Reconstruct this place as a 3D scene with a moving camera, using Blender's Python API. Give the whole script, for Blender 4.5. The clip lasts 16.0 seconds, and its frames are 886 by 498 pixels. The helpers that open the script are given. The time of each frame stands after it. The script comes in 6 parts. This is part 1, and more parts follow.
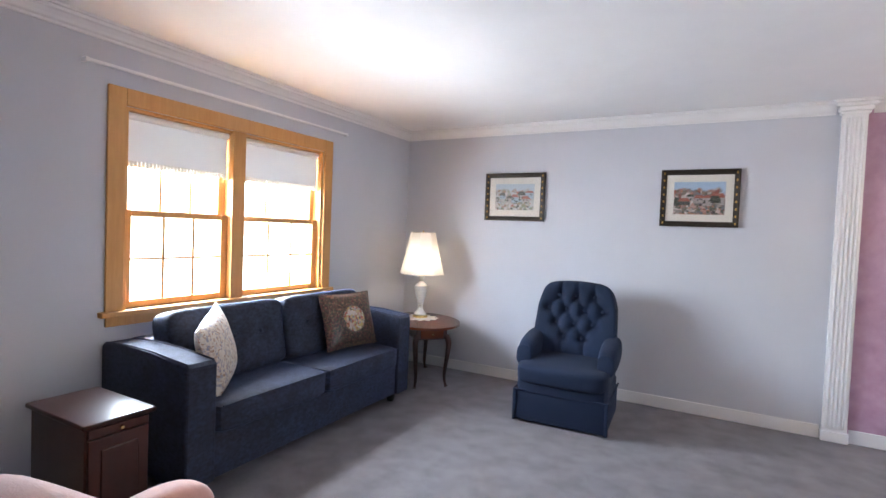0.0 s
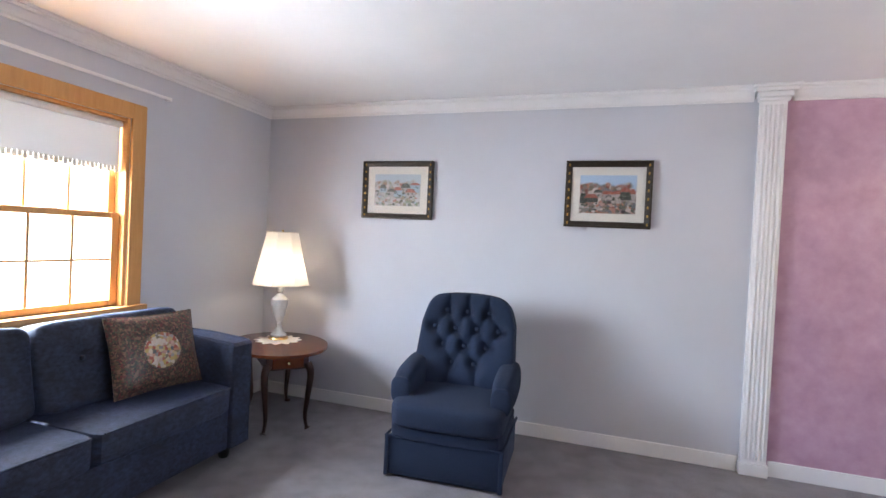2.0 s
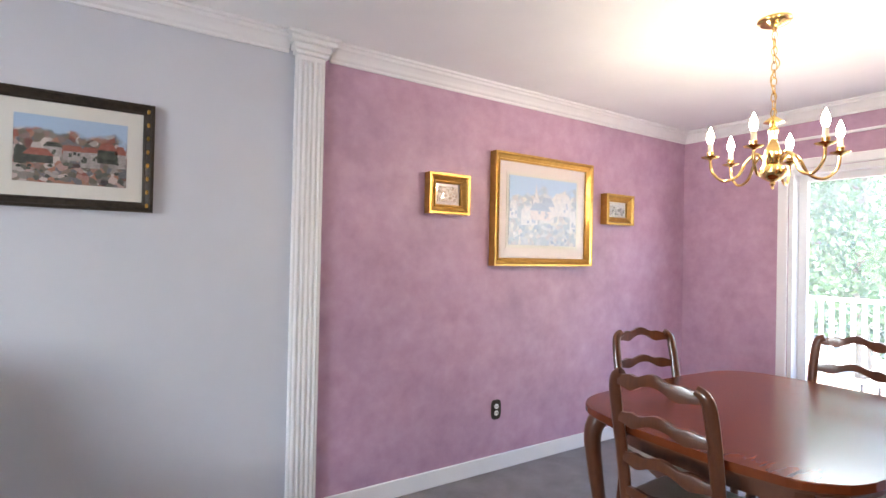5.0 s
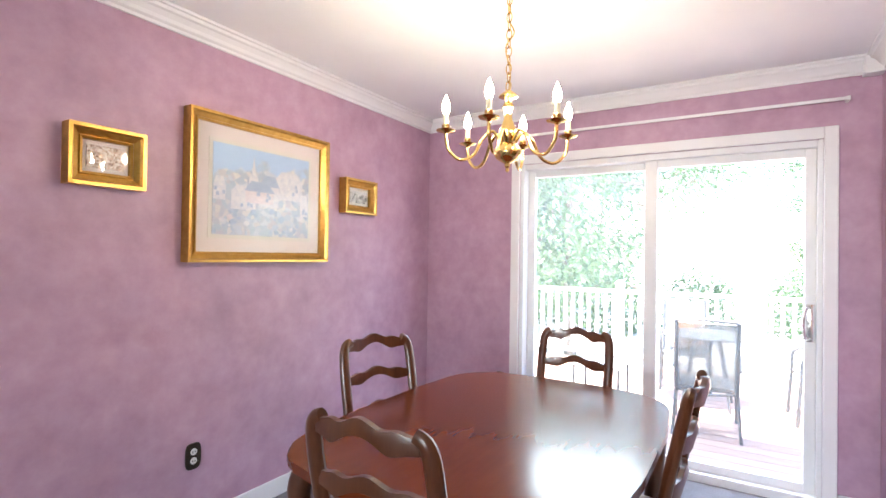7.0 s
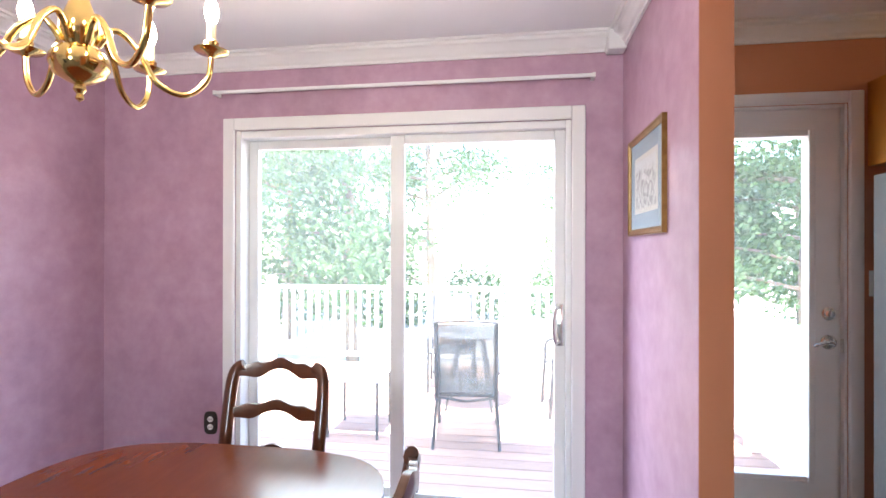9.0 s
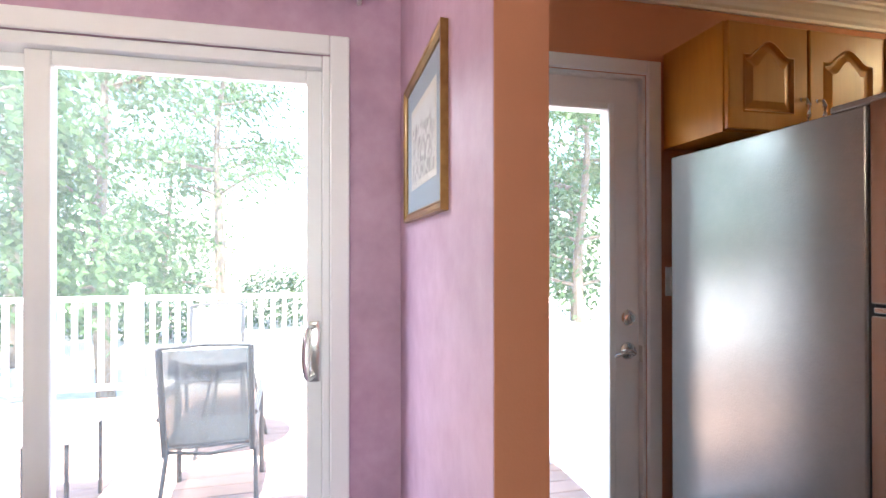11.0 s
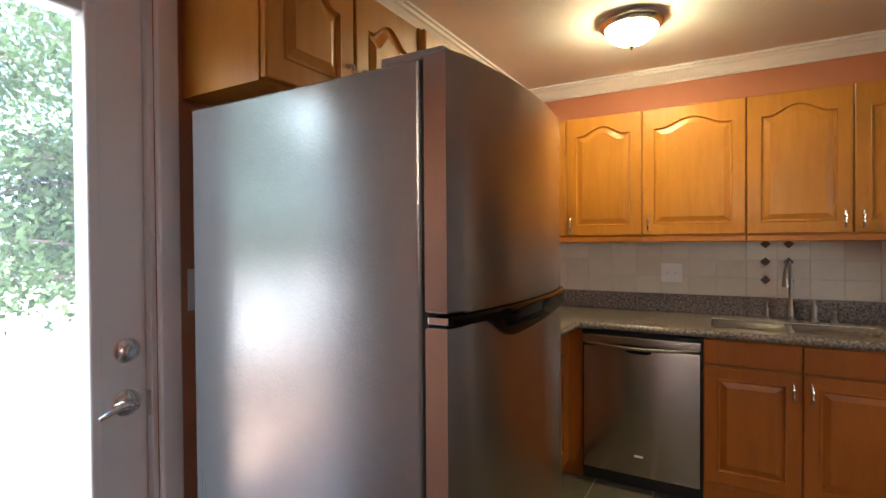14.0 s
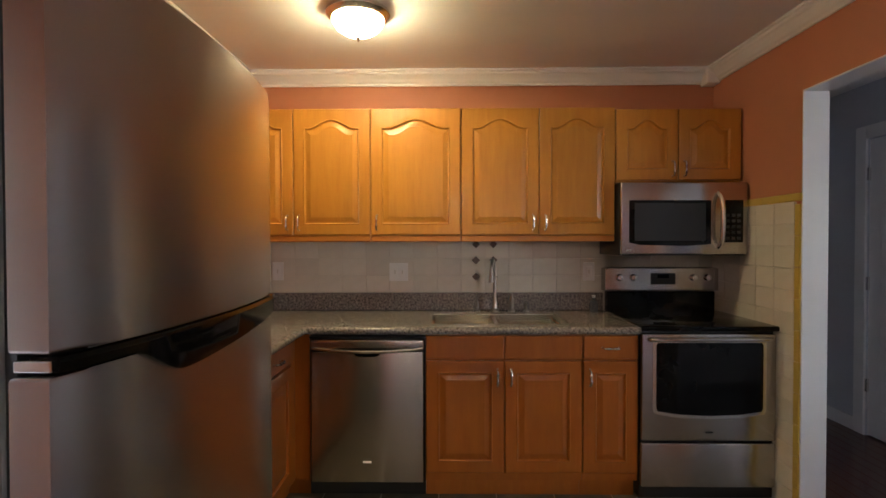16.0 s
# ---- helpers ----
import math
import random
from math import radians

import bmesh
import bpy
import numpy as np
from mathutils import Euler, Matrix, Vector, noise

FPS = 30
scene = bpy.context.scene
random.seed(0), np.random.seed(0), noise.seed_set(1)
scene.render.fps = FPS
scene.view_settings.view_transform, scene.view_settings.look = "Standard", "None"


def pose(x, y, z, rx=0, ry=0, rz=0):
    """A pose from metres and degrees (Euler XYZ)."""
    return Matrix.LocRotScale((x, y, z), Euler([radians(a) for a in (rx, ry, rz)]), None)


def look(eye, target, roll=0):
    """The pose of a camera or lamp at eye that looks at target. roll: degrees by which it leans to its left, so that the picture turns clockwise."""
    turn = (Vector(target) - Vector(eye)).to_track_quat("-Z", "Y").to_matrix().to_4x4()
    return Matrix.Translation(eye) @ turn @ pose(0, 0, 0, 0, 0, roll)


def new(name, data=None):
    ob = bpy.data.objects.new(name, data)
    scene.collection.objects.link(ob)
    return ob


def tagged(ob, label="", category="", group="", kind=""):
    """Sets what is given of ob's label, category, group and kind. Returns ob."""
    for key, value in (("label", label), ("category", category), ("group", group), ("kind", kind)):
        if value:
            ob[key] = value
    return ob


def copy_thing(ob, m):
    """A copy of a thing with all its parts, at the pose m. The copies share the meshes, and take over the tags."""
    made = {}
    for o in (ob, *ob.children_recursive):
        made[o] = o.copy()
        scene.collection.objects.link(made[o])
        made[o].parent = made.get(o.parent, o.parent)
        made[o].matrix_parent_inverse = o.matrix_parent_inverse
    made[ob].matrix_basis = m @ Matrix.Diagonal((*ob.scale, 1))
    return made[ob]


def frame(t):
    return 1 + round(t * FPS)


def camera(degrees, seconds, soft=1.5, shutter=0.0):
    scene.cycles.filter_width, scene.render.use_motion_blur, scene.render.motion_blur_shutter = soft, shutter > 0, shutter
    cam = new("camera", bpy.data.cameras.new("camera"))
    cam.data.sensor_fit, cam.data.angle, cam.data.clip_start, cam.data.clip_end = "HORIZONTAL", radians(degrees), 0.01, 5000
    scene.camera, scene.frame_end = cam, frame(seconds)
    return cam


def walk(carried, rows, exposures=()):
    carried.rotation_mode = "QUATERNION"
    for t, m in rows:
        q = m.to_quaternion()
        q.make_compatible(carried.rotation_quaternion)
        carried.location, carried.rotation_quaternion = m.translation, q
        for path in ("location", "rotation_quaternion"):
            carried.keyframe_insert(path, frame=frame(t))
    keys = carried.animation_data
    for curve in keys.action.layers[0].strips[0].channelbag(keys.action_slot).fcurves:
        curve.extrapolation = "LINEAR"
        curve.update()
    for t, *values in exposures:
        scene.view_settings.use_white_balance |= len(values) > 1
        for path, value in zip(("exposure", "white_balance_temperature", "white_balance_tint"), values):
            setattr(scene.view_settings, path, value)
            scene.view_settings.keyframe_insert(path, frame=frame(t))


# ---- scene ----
cam = camera(83.3, 16.0)
PATH = [
    (0, (1.799, 0.119, 1.387), (0.839, 1.872, 1.318), 2.3),
    (0.5, (1.776, 0.348, 1.38), (0.82, 2.104, 1.32), 2.3),
    (1, (1.753, 0.583, 1.368), (0.835, 2.36, 1.32), 2.5),
    (1.5, (1.718, 0.8, 1.391), (0.909, 2.628, 1.337), 2.6),
    (2, (1.683, 1.015, 1.37), (1.054, 2.913, 1.335), 2.8),
    (2.5, (1.714, 1.235, 1.370), (1.28, 3.187, 1.345), 2.8),
    (3, (1.748, 1.416, 1.376), (1.522, 3.403, 1.354), 2.7),
    (3.5, (1.764, 1.602, 1.37), (1.797, 3.602, 1.363), 2.4),
    (4, (1.745, 1.782, 1.375), (2.121, 3.745, 1.370), 2.3),
    (4.5, (1.741, 2.013, 1.368), (2.51, 3.86, 1.383), 1.6),
    (5, (1.853, 2.116, 1.36), (2.923, 3.806, 1.379), 1.2),
    (5.2, (1.902, 2.148, 1.357), (3.071, 3.771, 1.376), 1.1),
    (7.5, (2.633, 2.401, 1.34), (4.435, 3.268, 1.357), 0.8),
    (8, (2.847, 2.39, 1.336), (4.732, 3.058, 1.346), 0.6),
    (8.5, (3.111, 2.36, 1.339), (5.056, 2.83, 1.358), 0.3),
    (9, (3.331, 2.307, 1.368), (5.311, 2.593, 1.372), 0.1),
    (9.2, (3.415, 2.281, 1.371), (5.402, 2.508, 1.372), 0.0),
    (11.5, (4.226, 1.961, 1.336), (6.117, 1.31, 1.336), -0.1),
    (12, (4.326, 1.864, 1.341), (6.138, 1.019, 1.323), -0.2),
    (12.5, (4.425, 1.78, 1.341), (6.089, 0.671, 1.324), -0.2),
    (13, (4.504, 1.731, 1.352), (5.935, 0.334, 1.323), -0.2),
    (13.5, (4.523, 1.645, 1.354), (5.739, 0.057, 1.323), -0.3),
    (14, (4.527, 1.566, 1.348), (5.527, -0.166, 1.321), -0.4),
    (14.5, (4.515, 1.482, 1.352), (5.313, -0.352, 1.319), -0.3),
    (15, (4.506, 1.411, 1.355), (5.081, -0.504, 1.315), -0.2),
    (15.5, (4.519, 1.352, 1.345), (4.836, -0.622, 1.311), -0.1),
    (16, (4.52, 1.33, 1.344), (4.547, -0.67, 1.313), -0.1),
]
EXPOSURES = [(0.0, 3.82, 6000, 10), (3.0, 3.82, 6120, 11), (4.5, 3.8, 6250, 10), (7.5, 3.7, 6250, 9), (9.0, 3.63, 6250, 9), (11.5, 3.5, 6400, 9), (12.5, 3.45, 6350, 9), (13.5, 3.46, 6300, 8), (14.5, 3.42, 6200, 8), (16.0, 3.35, 6100, 7)]
walk(cam, [(t, look(eye, target, roll)) for t, eye, target, roll in PATH], EXPOSURES)

# ---- light ----
world = bpy.data.worlds.new("sky")
scene.world = world
world.use_nodes = True
wn = world.node_tree.nodes
sky = wn.new("ShaderNodeTexSky")
sky.sky_type = "NISHITA"
sky.sun_disc = False
SUN_EL, SUN_AZ = 69.0, 268.0          # degrees; azimuth clockwise from +y
sky.sun_elevation, sky.sun_rotation = radians(SUN_EL), radians(SUN_AZ)
world.node_tree.links.new(sky.outputs[0], wn["Background"].inputs[0])
wn["Background"].inputs[1].default_value = 0.15

sun = new("sun", bpy.data.lights.new("sun", "SUN"))
sun.data.energy, sun.data.angle, sun.data.color = 5.0, radians(0.6), (1.0, 0.95, 0.88)
sun.rotation_euler = Vector((math.sin(radians(SUN_AZ)) * math.cos(radians(SUN_EL)), math.cos(radians(SUN_AZ)) * math.cos(radians(SUN_EL)), math.sin(radians(SUN_EL)))).to_track_quat("Z", "Y").to_euler()


def area_lamp(name, m, w, h, watts, colour):
    lamp = new(name, bpy.data.lights.new(name, "AREA"))
    lamp.data.shape, lamp.data.size, lamp.data.size_y = "RECTANGLE", w, h
    lamp.data.energy, lamp.data.color = watts, colour
    lamp.matrix_world = m
    return lamp


# daylight at the living room window and high outside the sliding door
area_lamp("window_daylight", look((-1.62, 2.49, 1.62), (0.8, 2.49, 0.78)), 1.8, 1.1, 29, (0.88, 0.94, 1.0))
area_lamp("slider_daylight", look((6.95, 3.62, 2.85), (4.2, 2.95, 0.9)), 1.4, 1.5, 17, (0.84, 0.93, 1.0))


# ---- building helpers ----
def mesh_of(name, bm, material, smooth=False):
    me = bpy.data.meshes.new(name)
    bmesh.ops.recalc_face_normals(bm, faces=bm.faces)
    bm.to_mesh(me)
    bm.free()
    for m in material if isinstance(material, (list, tuple)) else [material]:
        me.materials.append(m)
    if smooth:
        me.shade_smooth()
        me.set_sharp_from_angle(angle=radians(38))
    return me


def thing(name, x, y, z, rz, label, category, group=""):
    ob = tagged(new(name), label, category, group)
    ob.empty_display_size = 0.1
    ob.matrix_basis = pose(x, y, z, 0, 0, rz)
    return ob


def part(name, bm, material, parent, label="", smooth=False):
    ob = new(name, mesh_of(name, bm, material, smooth))
    ob.parent = parent
    return tagged(ob, label)


def solo(name, bm, material, label, category, group="", smooth=False):
    return tagged(new(name, mesh_of(name, bm, material, smooth)), label, category, group)


def structure(name, bm, material, label, category, smooth=False):
    return tagged(new(name, mesh_of(name, bm, material, smooth)), label, category, kind="structure")


def B(*boxes, bevel=0.0, seg=2, bm=None):
    """Boxes, each x0, x1, y0, y1, z0, z1, with rounded edges."""
    bm = bm or bmesh.new()
    for x0, x1, y0, y1, z0, z1 in boxes:
        m = Matrix.LocRotScale(((x0 + x1) / 2, (y0 + y1) / 2, (z0 + z1) / 2), None, (abs(x1 - x0), abs(y1 - y0), abs(z1 - z0)))
        made = bmesh.ops.create_cube(bm, size=1, matrix=m)
        if bevel:
            edges = {e for v in made["verts"] for e in v.link_edges}
            bmesh.ops.bevel(bm, geom=list(edges), offset=bevel, segments=seg, affect="EDGES", profile=0.5)
    return bm


def turned(profile, seg=24, at=(0, 0, 0), bm=None, square=0.0):
    """A turned body from rows of radius, height."""
    bm = bm or bmesh.new()
    rings = []
    for r, h in profile:
        ring = []
        for k in range(seg):
            a = 2 * math.pi * k / seg
            ring.append(bm.verts.new((at[0] + r * math.cos(a), at[1] + r * math.sin(a), at[2] + h)))
        rings.append(ring)
    for a, b in zip(rings, rings[1:]):
        for k in range(seg):
            bm.faces.new((a[k], a[(k + 1) % seg], b[(k + 1) % seg], b[k]))
    if profile[0][0] > 0:
        bm.faces.new(rings[0])
    if profile[-1][0] > 0:
        bm.faces.new(rings[-1])
    bmesh.ops.remove_doubles(bm, verts=[v for r in (rings[0], rings[-1]) for v in r], dist=1e-5)
    return bm


def bezier(points, n=8):
    """A smooth line through points."""
    pts = [Vector(p) for p in points]
    out = []
    for i in range(len(pts) - 1):
        p0, p1, p2, p3 = pts[max(i - 1, 0)], pts[i], pts[i + 1], pts[min(i + 2, len(pts) - 1)]
        for k in range(n):
            t = k / n
            out.append(0.5 * (2 * p1 + (p2 - p0) * t + (2 * p0 - 5 * p1 + 4 * p2 - p3) * t * t + (3 * p1 - p0 - 3 * p2 + p3) * t ** 3))
    return out + [pts[-1]]


def tube(points, radius, seg=10, bm=None, flat=1.0, close=False):
    """A rod along points; radius: a number, or one for each point."""
    bm = bm or bmesh.new()
    pts = [Vector(p) for p in points]
    rad = radius if isinstance(radius, (list, tuple)) else [radius] * len(pts)
    rings, up = [], None
    for i, p in enumerate(pts):
        if close:
            d = (pts[(i + 1) % len(pts)] - pts[i - 1]).normalized()
        else:
            d = (pts[min(i + 1, len(pts) - 1)] - pts[max(i - 1, 0)]).normalized()
        if up is None:
            up = Vector((0, 0, 1)) if abs(d.z) < 0.9 else Vector((1, 0, 0))
        side = d.cross(up).normalized()
        up = side.cross(d).normalized()
        rings.append([bm.verts.new(p + rad[i] * (math.cos(a) * side + flat * math.sin(a) * up)) for a in (2 * math.pi * k / seg for k in range(seg))])
    pairs = list(zip(rings, rings[1:])) + ([(rings[-1], rings[0])] if close else [])
    for a, b in pairs:
        for k in range(seg):
            bm.faces.new((a[k], a[(k + 1) % seg], b[(k + 1) % seg], b[k]))
    if not close:
        bm.faces.new(rings[0])
        bm.faces.new(rings[-1])
    return bm


def soft_box(size, at=(0, 0, 0), turn=None, n=5.0, cuts=9, puff=(0, 0, 0), bm=None, wrinkle=0.0, tufts=(), tuft=0.02, folds=()):
    """A stuffed block with rounded edges; puff swells the faces along x, y, z; tufts: dents on the +x face at (y, z); folds: creases between them."""
    bm = bm or bmesh.new()
    own = bmesh.new()
    bmesh.ops.create_cube(own, size=2)
    bmesh.ops.subdivide_edges(own, edges=own.edges, cuts=cuts, use_grid_fill=True)
    m = Matrix.Translation(at) @ (turn.to_4x4() if turn else Matrix())
    for v in own.verts:
        p = v.co
        q = (abs(p.x) ** n + abs(p.y) ** n + abs(p.z) ** n) ** (1 / n)
        p = p / q
        s = [1 - p[i] ** 2 for i in range(3)]
        w = Vector((p.x * (1 + puff[0] * s[1] * s[2]), p.y * (1 + puff[1] * s[0] * s[2]), p.z * (1 + puff[2] * s[0] * s[1])))
        w = Vector((w.x * size[0] / 2, w.y * size[1] / 2, w.z * size[2] / 2))
        if wrinkle:
            w += wrinkle * noise.noise_vector(w * 9.0)
        if tufts and p.x > 0.3:
            dent = sum(math.exp(-((w.y - a) ** 2 + (w.z - b) ** 2) / 0.0016) for a, b in tufts)
            ridge = sum(math.exp(-((w.y - a) ** 2 + (w.z - b) ** 2) / 0.012) for a, b in tufts)
            crease = 0.0
            for (a, b), (c, d) in folds:
                f = min(max(((w.y - a) * (c - a) + (w.z - b) * (d - b)) / ((c - a) ** 2 + (d - b) ** 2), 0), 1)
                crease = max(crease, math.exp(-((w.y - a - f * (c - a)) ** 2 + (w.z - b - f * (d - b)) ** 2) / 0.0003))
            w.x -= tuft * min(dent, 1.2) + 0.35 * tuft * min(ridge, 1.5) + 0.4 * tuft * crease
        v.co = m @ w
    me = bpy.data.meshes.new("block")
    own.to_mesh(me)
    own.free()
    bm.from_mesh(me)
    bpy.data.meshes.remove(me)
    return bm


def prism(outline, z0, z1, bm=None, bevel=0.0, seg=2):
    """An outline of x, y, raised from z0 to z1."""
    bm = bm or bmesh.new()
    bottom = [bm.verts.new((x, y, z0)) for x, y in outline]
    top = [bm.verts.new((x, y, z1)) for x, y in outline]
    f = bm.faces.new(top)
    g = bm.faces.new(bottom[::-1])
    for k in range(len(outline)):
        bm.faces.new((bottom[k], bottom[(k + 1) % len(outline)], top[(k + 1) % len(outline)], top[k]))
    if bevel:
        bmesh.ops.bevel(bm, geom=list({e for h in (f, g) for e in h.edges}), offset=bevel, segments=seg, affect="EDGES", profile=0.5)
    return bm


def turn_bm(bm, m):
    bmesh.ops.transform(bm, matrix=m, verts=bm.verts)
    return bm


# ---- materials ----
def mat(name, c1, c2=None, scale=8.0, stretch=(1, 1, 1), rough=0.6, metal=0.0, bump=0.0, bump_scale=60.0, big=0.0, coat=0.0, contrast=0.25, sheen=0.0, rough2=None, detail=4.0, bump_stretch=None, vary=0.0, big_scale=1.7):
    """Two colours mixed by grain, a second slow variation (big), fine relief and gloss."""
    m = bpy.data.materials.new(name)
    m.use_nodes = True
    nt = m.node_tree
    n, link = nt.nodes, nt.links.new
    p = n["Principled BSDF"]
    p.inputs["Roughness"].default_value, p.inputs["Metallic"].default_value = rough, metal
    p.inputs["Coat Weight"].default_value = coat
    p.inputs["Coat Roughness"].default_value = 0.12
    p.inputs["Sheen Weight"].default_value = sheen
    co = n.new("ShaderNodeTexCoord")
    mp = n.new("ShaderNodeMapping")
    mp.inputs["Scale"].default_value = stretch
    link(co.outputs["Object"], mp.inputs["Vector"])
    c2 = c2 or tuple(0.86 * v for v in c1)
    tex = n.new("ShaderNodeTexNoise")
    tex.inputs["Scale"].default_value, tex.inputs["Detail"].default_value, tex.inputs["Roughness"].default_value = scale, detail, 0.62
    link(mp.outputs[0], tex.inputs["Vector"])
    ramp = n.new("ShaderNodeValToRGB")
    e = ramp.color_ramp.elements
    e[0].position, e[1].position = 0.5 - contrast, 0.5 + contrast
    e[0].color, e[1].color = (*c2, 1), (*c1, 1)
    link(tex.outputs["Fac"], ramp.inputs["Fac"])
    out = ramp.outputs["Color"]
    if big:
        slow = n.new("ShaderNodeTexNoise")
        slow.inputs["Scale"].default_value, slow.inputs["Detail"].default_value = big_scale, 3.0
        link(co.outputs["Object"], slow.inputs["Vector"])
        hsv = n.new("ShaderNodeHueSaturation")
        rng = n.new("ShaderNodeMapRange")
        rng.inputs["To Min"].default_value, rng.inputs["To Max"].default_value = 1 - big, 1 + big
        rng.inputs["From Min"].default_value, rng.inputs["From Max"].default_value = 0.3, 0.7
        link(slow.outputs["Fac"], rng.inputs["Value"])
        link(rng.outputs[0], hsv.inputs["Value"])
        link(out, hsv.inputs["Color"])
        out = hsv.outputs[0]
    if vary:
        info = n.new("ShaderNodeObjectInfo")
        hsv = n.new("ShaderNodeHueSaturation")
        rng = n.new("ShaderNodeMapRange")
        rng.inputs["To Min"].default_value, rng.inputs["To Max"].default_value = 1 - vary, 1 + vary
        link(info.outputs["Random"], rng.inputs["Value"])
        link(rng.outputs[0], hsv.inputs["Value"])
        link(out, hsv.inputs["Color"])
        out = hsv.outputs[0]
    link(out, p.inputs["Base Color"])
    if rough2 is not None:
        rr = n.new("ShaderNodeMapRange")
        rr.inputs["To Min"].default_value, rr.inputs["To Max"].default_value = rough, rough2
        link(tex.outputs["Fac"], rr.inputs["Value"])
        link(rr.outputs[0], p.inputs["Roughness"])
    if bump:
        bt = n.new("ShaderNodeTexNoise")
        bt.inputs["Scale"].default_value, bt.inputs["Detail"].default_value = bump_scale, 3.0
        if bump_stretch:
            bp = n.new("ShaderNodeMapping")
            bp.inputs["Scale"].default_value = bump_stretch
            link(co.outputs["Object"], bp.inputs["Vector"])
            link(bp.outputs[0], bt.inputs["Vector"])
        else:
            link(co.outputs["Object"], bt.inputs["Vector"])
        b = n.new("ShaderNodeBump")
        b.inputs["Strength"].default_value, b.inputs["Distance"].default_value = bump, 0.01
        link(bt.outputs["Fac"], b.inputs["Height"])
        link(b.outputs[0], p.inputs["Normal"])
    return m


def glow(name, colour, strength):
    m = bpy.data.materials.new(name)
    m.use_nodes = True
    p = m.node_tree.nodes["Principled BSDF"]
    p.inputs["Base Color"].default_value = (*colour, 1)
    p.inputs["Emission Color"].default_value = (*colour, 1)
    p.inputs["Emission Strength"].default_value = strength
    return m


def clear(name, colour=(1, 1, 1), rough=0.0, ior=1.45, thin=False, veil=0.0, gloss=1.0):
    m = bpy.data.materials.new(name)
    m.use_nodes = True
    n, link = m.node_tree.nodes, m.node_tree.links.new
    p = n["Principled BSDF"]
    if thin:
        n.remove(p)
        tr, gl, mix, lw = n.new("ShaderNodeBsdfTransparent"), n.new("ShaderNodeBsdfGlossy"), n.new("ShaderNodeMixShader"), n.new("ShaderNodeLayerWeight")
        tr.inputs[0].default_value = (*colour, 1)
        gl.inputs["Roughness"].default_value = 0.02
        lw.inputs["Blend"].default_value = 0.5
        sharp, gain = n.new("ShaderNodeMath"), n.new("ShaderNodeMath")
        sharp.operation, gain.operation = "POWER", "MULTIPLY_ADD"
        sharp.inputs[1].default_value, gain.inputs[1].default_value, gain.inputs[2].default_value = 4.0, 0.5 * gloss, 0.025 * gloss
        link(lw.outputs["Facing"], sharp.inputs[0])
        link(sharp.outputs[0], gain.inputs[0])
        link(gain.outputs[0], mix.inputs[0])
        body = tr.outputs[0]
        # a whitish translucent share paints a haze of glare over what lies behind
        if veil:
            film, share = n.new("ShaderNodeBsdfTranslucent"), n.new("ShaderNodeMixShader")
            film.inputs[0].default_value = (0.9, 0.92, 0.92, 1)
            share.inputs[0].default_value = veil
            link(tr.outputs[0], share.inputs[1])
            link(film.outputs[0], share.inputs[2])
            body = share.outputs[0]
        link(body, mix.inputs[1])
        link(gl.outputs[0], mix.inputs[2])
        link(mix.outputs[0], n["Material Output"].inputs["Surface"])
    else:
        p.inputs["Base Color"].default_value = (*colour, 1)
        p.inputs["Roughness"].default_value, p.inputs["IOR"].default_value = rough, ior
        p.inputs["Transmission Weight"].default_value = 1.0
    return m


def sheer(name, colour, through_share):
    """Cloth or paper that light shines through."""
    m = bpy.data.materials.new(name)
    m.use_nodes = True
    n, link = m.node_tree.nodes, m.node_tree.links.new
    p = n["Principled BSDF"]
    p.inputs["Base Color"].default_value, p.inputs["Roughness"].default_value = (*colour, 1), 0.8
    t, mix = n.new("ShaderNodeBsdfTranslucent"), n.new("ShaderNodeMixShader")
    t.inputs[0].default_value = (*colour, 1)
    mix.inputs[0].default_value = through_share
    link(p.outputs[0], mix.inputs[1])
    link(t.outputs[0], mix.inputs[2])
    link(mix.outputs[0], n["Material Output"].inputs["Surface"])
    return m


